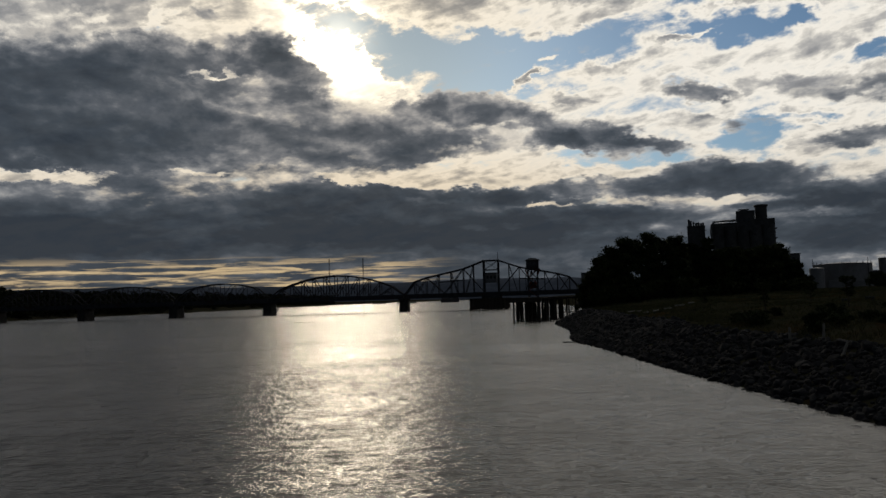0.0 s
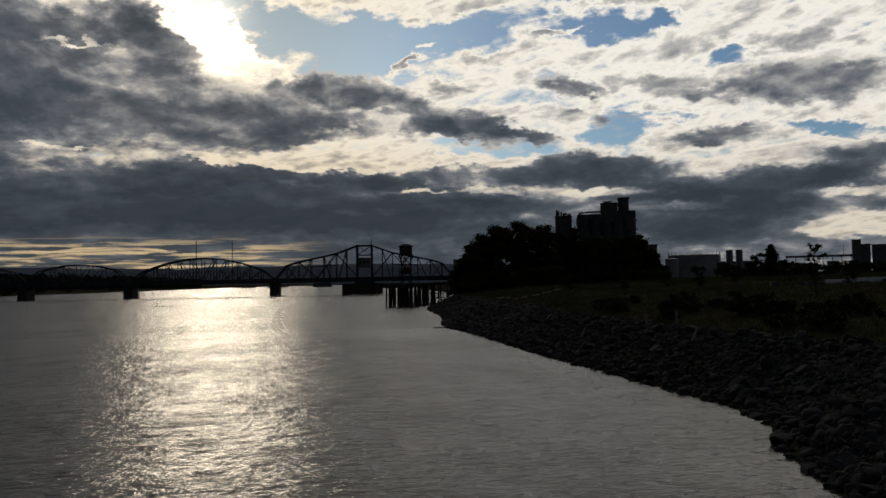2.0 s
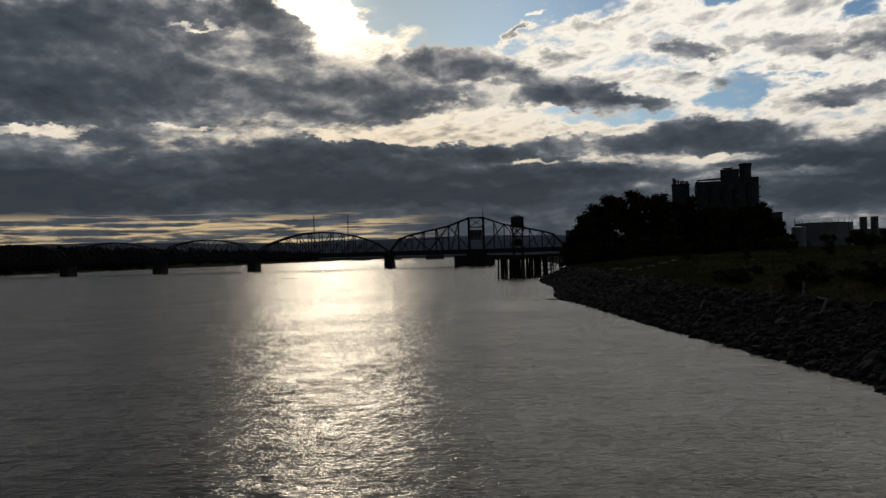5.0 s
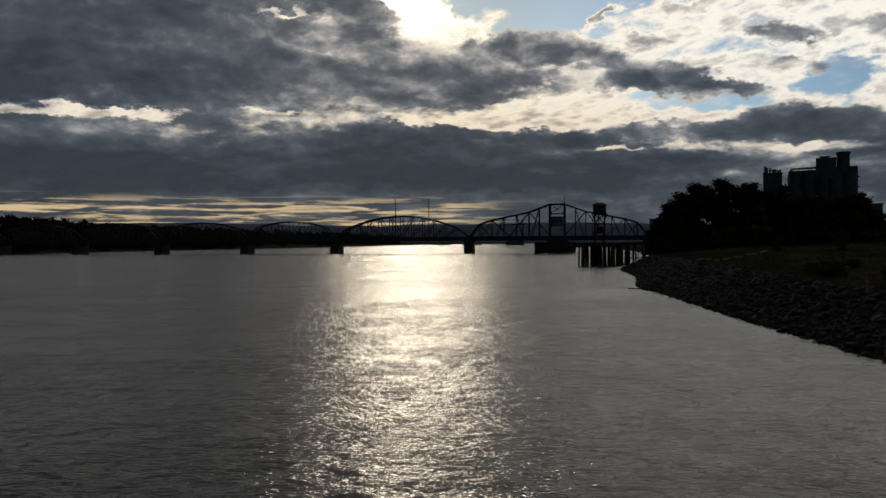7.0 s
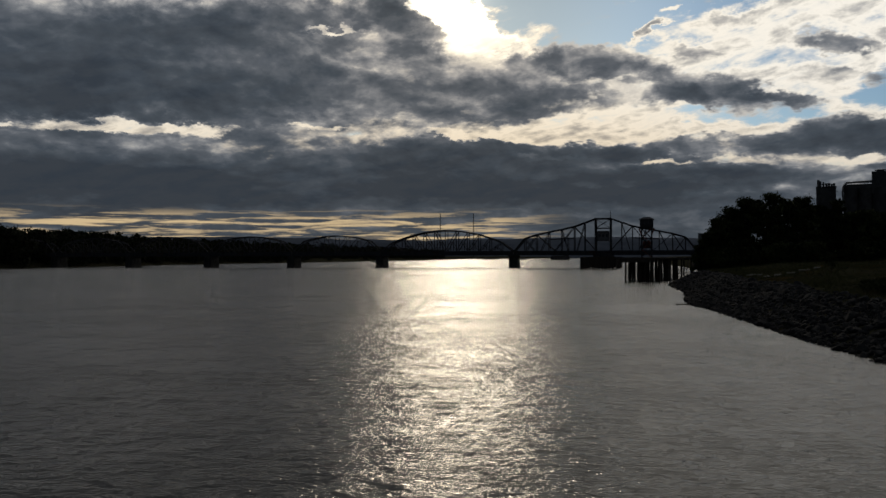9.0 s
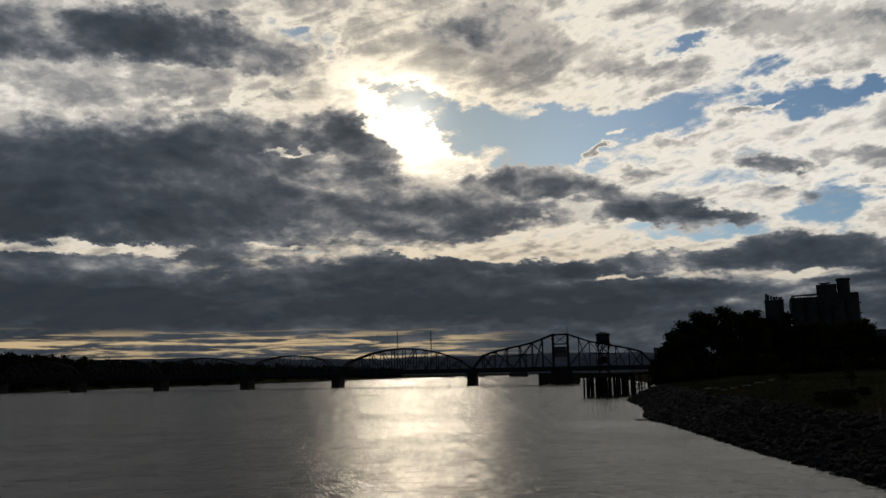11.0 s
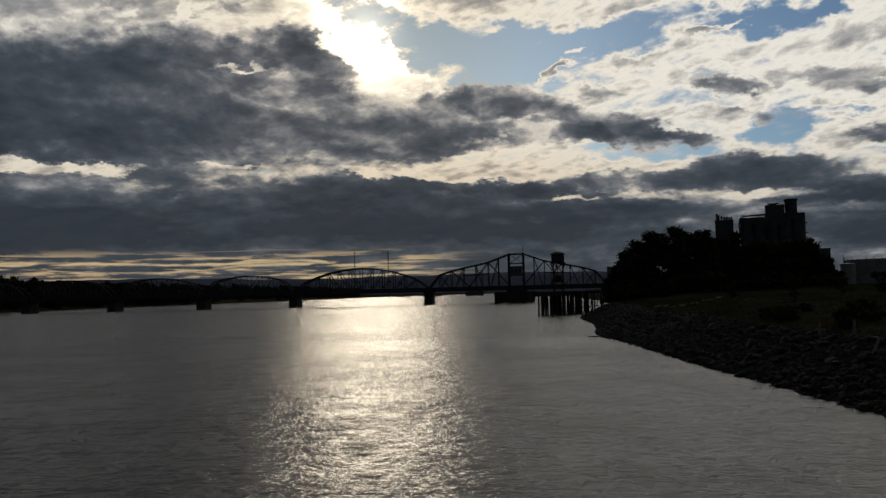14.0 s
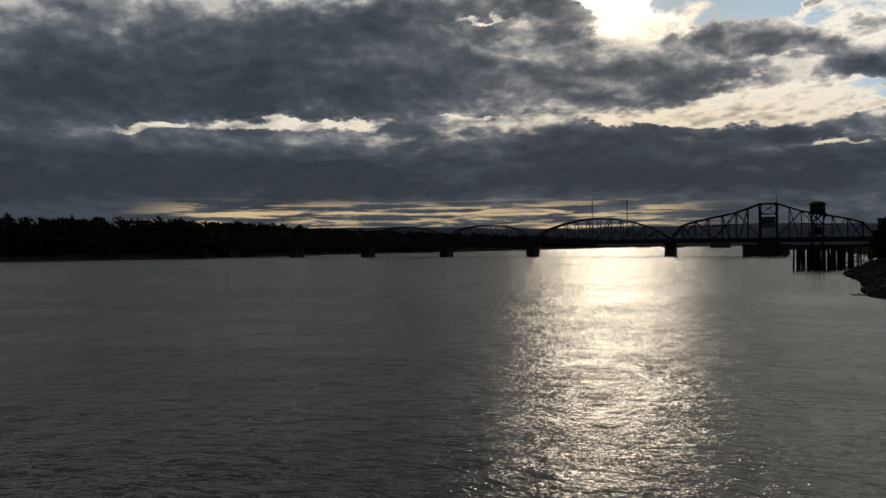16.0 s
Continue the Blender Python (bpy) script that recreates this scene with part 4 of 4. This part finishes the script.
    block("shed_building", 23.72, 24.5, 460, 2.28, "plain dark sheet-metal building behind the trees", 10)
    block("yard_building", 36.72, 37.25, 500, 2.15, "square dark tower block in the yard", 6)
    block("yard_building", 37.25, 37.78, 504, 1.85, "low dark flat-roofed building in the yard", 9)
    block("yard_building", 37.86, 41.5, 512, 1.8, "long dark flat-roofed warehouse", 14)
    block("yard_building", 28.6, 31.0, 500, 0.95, "long low dark shed behind the upright silos", 9)
    block("far_building", 10.0, 10.75, 700, 1.55, "far dark block of a building beyond the trees", 16)

    c = thing("conveyor_bridge", facing(34.75, 480), "long dark overhead conveyor gallery on thin steel legs", "conveyor")
    hz = 480 * math.tan(radians(1.25)) + 9 - c.matrix_basis.translation.z
    part("gallery", solid(-16.6, 16.6, -1.1, 1.1, hz - 1.2, hz, bevel=0.08), M_SHED, c)
    for i in range(8):
        x = -16 + 32 * i / 7
        for y in (-0.9, 0.9):
            part("leg", beam((x, y, 0), (x, y, hz - 1.2), 0.3, 0.3), M_STEEL, c)
    part("mast", rod((12.5, 0, hz), (12.5, 0, hz + 5.5), 0.16, 0.08, 6), M_STEEL, c)
    for az, d, el in ((33.15, 470, 0.75), (34.0, 472, 0.7), (35.6, 470, 0.8), (31.6, 450, 0.6)):
        block("yard_hut", az - 0.35, az + 0.35, d, el, "small pale-fronted hut in the industrial yard", 4)


build_elevator()


def lattice_mast(az, dist, el):
    m = thing("radio_mast", facing(az, dist), "thin steel lattice radio mast far beyond the bridge", "mast", "radio masts")
    h = dist * math.tan(radians(el)) + 9 - m.matrix_basis.translation.z
    for x, y in ((-1.3, -0.8), (1.3, -0.8), (0, 1.5)):
        part("leg", beam((x, y, 0), (x * 0.7, y * 0.7, h), 0.5, 0.5), M_STEEL, m)
    for k in range(22):
        z0, z1 = h * k / 22, h * (k + 1) / 22
        part("brace", beam((-1.2, -0.7, z0), (1.2, -0.7, z1), 0.3, 0.3), M_STEEL, m)


lattice_mast(-8.15, 1900, 3.15)
lattice_mast(-5.73, 1900, 3.15)


def ship(az, dist, length, high, label):
    s = thing("moored_ship", facing(az, dist, 0), label, "ship", "moored ships")
    bm = bmesh.new()
    box(bm, -length / 2, length / 2, -6, 6, -2, high * 0.55)
    for v in bm.verts:
        if v.co.z < 0:
            v.co.x *= 0.93
    part("hull", bm, M_HULL, s)
    part("deckhouse", solid(length * 0.1, length * 0.45, -4, 4, high * 0.55, high, taper=0.1), M_HULL, s)
    part("hatch", solid(-length * 0.42, length * 0.05, -4.5, 4.5, high * 0.55, high * 0.68), M_HULL, s)


ship(0.5, 2050, 50, 17, "dark ship moored beyond the bridge")
ship(-2.6, 2300, 60, 5, "low dark barge moored beyond the bridge")
ship(-4.6, 2300, 40, 4, "low dark barge moored beyond the bridge")


# ---------------------------------------------------------------- path, driftwood and posts on the bank
def build_path():
    verts, faces = [], []
    count = 60
    for i in range(count):
        az = 35.1 + 15 * i / (count - 1)
        d = 150 + 2 * math.sin(i * 0.11)
        p, q = polar(az, d), polar(az, d + 1.1)
        g = height(p.x, p.y)
        verts += [(p.x, p.y, g - 0.2), (p.x, p.y, g + 0.85), (q.x, q.y, g + 0.85), (q.x, q.y, g - 0.2)]
        if i:
            a = 4 * i
            faces += [(a - 4 + k, a + k, a + k + 1, a - 3 + k) for k in range(3)]
    tagged(raw("kerb_wall", verts, faces, M_PATH), "low concrete kerb crossing the grassy bank, reflected sky painted in as pale", "kerb", kind="structure")


build_path()


def driftwood(x, y, length, thick, turn):
    g = height(x, y)
    o = thing("driftwood_log", Matrix.Translation((x, y, g + thick * 0.7)) @ Matrix.Rotation(turn, 4, "Z"), "pale bleached driftwood log lying on the bank", "log", "driftwood")
    part("trunk", rod((-length / 2, 0, 0), (length / 2, 0, 0.1), thick, thick * 0.7, 9), M_PALE, o, smooth=False)
    part("snag", rod((length * 0.2, 0, 0), (length * 0.32, 0.5, 0.45), thick * 0.35, thick * 0.15, 6), M_PALE, o)


rng1 = random.Random(8)
for i in range(8):
    az = 13.4 + 4.2 * (i / 7) ** 1.6 + rng1.uniform(-0.15, 0.15)
    d = 168 + rng1.uniform(-6, 8)
    p = polar(az, d)
    driftwood(p.x, p.y, rng1.uniform(0.9, 2.2), rng1.uniform(0.14, 0.24), rng1.uniform(-0.4, 0.4))
for az, d, tall, lean in ((25.6, 84, 1.75, 0.05), (26.6, 76, 1.5, 0.42), (23.6, 88, 1.4, 0.0)):
    p = polar(az, d)
    o = thing("dead_stake", Matrix.Translation((p.x, p.y, height(p.x, p.y) - 0.1)), "pale dead stake standing in the bank", "stake", "dead stakes")
    part("stem", rod((0, 0, 0), (lean * tall, 0, tall), 0.17, 0.1, 7), M_PALE, o)
    part("twig", rod((lean * tall * 0.6, 0, tall * 0.6), (lean * tall * 0.6 + 0.25, 0.1, tall * 0.85), 0.05, 0.03, 5), M_PALE, o)
for i in range(9):
    p = polar(27 + 13 * i / 8 + rng1.uniform(-0.5, 0.5), rng1.uniform(132, 146))
    o = thing("stone_block", Matrix.Translation((p.x, p.y, height(p.x, p.y) - 0.05)) @ Matrix.Rotation(rng1.uniform(0, 3), 4, "Z"), "pale squared stone block in the grass by the path", "block", "stone blocks")
    part("block", solid(-0.7, 0.7, -0.45, 0.45, 0, 0.65, taper=0.08, bevel=0.06), M_CONCRETE, o)


for x, y, length, thick, turn in ((-66.5, 373.0, 9.0, 0.22, -0.1), (-62.0, 376.5, 4.0, 0.16, 0.2), (24.3, 150.6, 3.6, 0.16, -0.1)):
    o = thing("floating_log", Matrix.Translation((x, y, 0.04)) @ Matrix.Rotation(turn, 4, "Z"), "dark waterlogged log floating in the river", "log", "floating logs")
    part("trunk", rod((-length / 2, 0, 0), (length / 2, 0, 0), thick, thick * 0.7, 9), M_TIMBER, o)
    part("snag", rod((length * 0.1, 0, 0), (length * 0.16, 0.2, thick * 2.2), thick * 0.4, thick * 0.2, 6), M_TIMBER, o)


def build_grass():
    rng = np.random.default_rng(21)
    verts, faces = [], []
    for i in range(30000):
        y = float(rng.uniform(20, 290))
        x = between(SHORE, y) + (8.5 if y < 115 else 11.5) + float(rng.uniform(0, 1)) ** 1.6 * 70
        g = height(x, y) - 0.05
        tall = float(rng.uniform(0.2, 0.6)) * (1 + 0.8 * noise.noise((x * 0.15, y * 0.15, 0)))
        for b in range(4):
            a, r = rng.uniform(0, 6.28), rng.uniform(0.03, 0.25)
            bx, by = x + math.cos(a) * r, y + math.sin(a) * r
            k = len(verts)
            w = 0.03
            verts += [(bx - w, by, g), (bx + w, by, g), (bx + math.cos(a) * tall * 0.5, by + math.sin(a) * tall * 0.5, g + tall)]
            faces.append((k, k + 1, k + 2))
    for i in range(14000):
        p = polar(float(rng.uniform(9, 50)), 90 + 330 * float(rng.uniform(0, 1)))
        if p.x < between(SHORE, p.y) + 60:
            continue
        g, tall = height(p.x, p.y) - 0.05, float(rng.uniform(0.3, 0.75))
        for b in range(4):
            a = rng.uniform(0, 6.28)
            bx, by = p.x + math.cos(a) * 0.3, p.y + math.sin(a) * 0.3
            k = len(verts)
            verts += [(bx - 0.09, by, g), (bx + 0.09, by, g), (bx + math.cos(a) * tall * 0.5, by + math.sin(a) * tall * 0.5, g + tall)]
            faces.append((k, k + 1, k + 2))
    tagged(raw("grass", verts, faces, M_GRASS), "rough dry and green grass on the upper bank", "grass", kind="stuff")


M_GRASS = surface("rough_grass", (0.024, 0.036, 0.016), (0.095, 0.088, 0.038), 0.15, (0.75, 0.95), bump=0, spread=0.3, specular=0.02, stain=(0.17, 0.105, 0.04))
build_grass()


# ---------------------------------------------------------------- riprap
def rock_mesh(seed):
    rng = random.Random(seed)
    bm = bmesh.new()
    bmesh.ops.create_icosphere(bm, subdivisions=2, radius=1.0)
    for i in range(10):
        nrm = Vector((rng.uniform(-1, 1), rng.uniform(-1, 1), rng.uniform(-1, 1))).normalized()
        cut = rng.uniform(0.5, 0.82)
        for v in bm.verts:
            over = v.co.dot(nrm) - cut
            if over > 0:
                v.co -= nrm * over * 0.98
    for v in bm.verts:
        v.co += v.co.normalized() * 0.08 * noise.noise(v.co * 2.3 + Vector((seed, 0, 0)))
        v.co.z *= 0.86
    data = bpy.data.meshes.new("rock")
    bm.to_mesh(data)
    bm.free()
    data.materials.append(M_ROCK)
    return data


def build_riprap():
    kinds = [rock_mesh(s) for s in range(9)]
    shapes = []
    for d in kinds:
        v = np.empty(len(d.vertices) * 3)
        d.vertices.foreach_get("co", v)
        f = np.array([p.vertices[:] for p in d.polygons])
        shapes.append((v.reshape(-1, 3), f))
    rng = np.random.default_rng(17)
    near, verts, faces, count = [], [], [], 0
    spots = []
    for i in range(11500):
        y = 20 + 200 * float(rng.uniform(0, 1)) ** 1.45
        d = float(rng.uniform(-0.35, 9.3)) + 0.5 * noise.noise((y * 0.3, 5, 0))
        spots.append((between(SHORE, y) + d, y))
    for i in range(3200):
        y = float(rng.uniform(118, 275))
        spots.append((between(SHORE, y) + float(rng.uniform(-0.3, 11.0)), y))
    for x, y in spots:
        g = height(x, y)
        if g < -0.75 or g > 4.6:
            continue
        size = float(rng.lognormal(-1.32, 0.40)) * (1.0 + 0.45 * (y > 120))
        size = min(size, 0.85)
        spin = Euler((rng.uniform(-0.6, 0.6), rng.uniform(-0.6, 0.6), rng.uniform(0, 6.28)))
        shape = Matrix.LocRotScale((x, y, g + size * 0.12), spin, (size * rng.uniform(0.8, 1.4), size * rng.uniform(0.8, 1.2), size * rng.uniform(0.75, 1.1)))
        k = int(rng.integers(0, 9))
        if y < 58 and len(near) < 300 and g < 3.0 and size > 0.3:
            near.append((shape, k))
            continue
        m = np.array(shape)
        v, f = shapes[k]
        verts.append(v @ m[:3, :3].T + m[:3, 3])
        faces.append(f + count)
        count += len(v)
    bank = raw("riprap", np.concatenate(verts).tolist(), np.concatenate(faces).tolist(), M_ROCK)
    tagged(bank, "dark basalt riprap boulders along the water's edge", "riprap", kind="stuff")
    for shape, k in near:
        o = new("rock", kinds[k])
        o.matrix_basis = shape
        o.parent = bank


build_riprap()
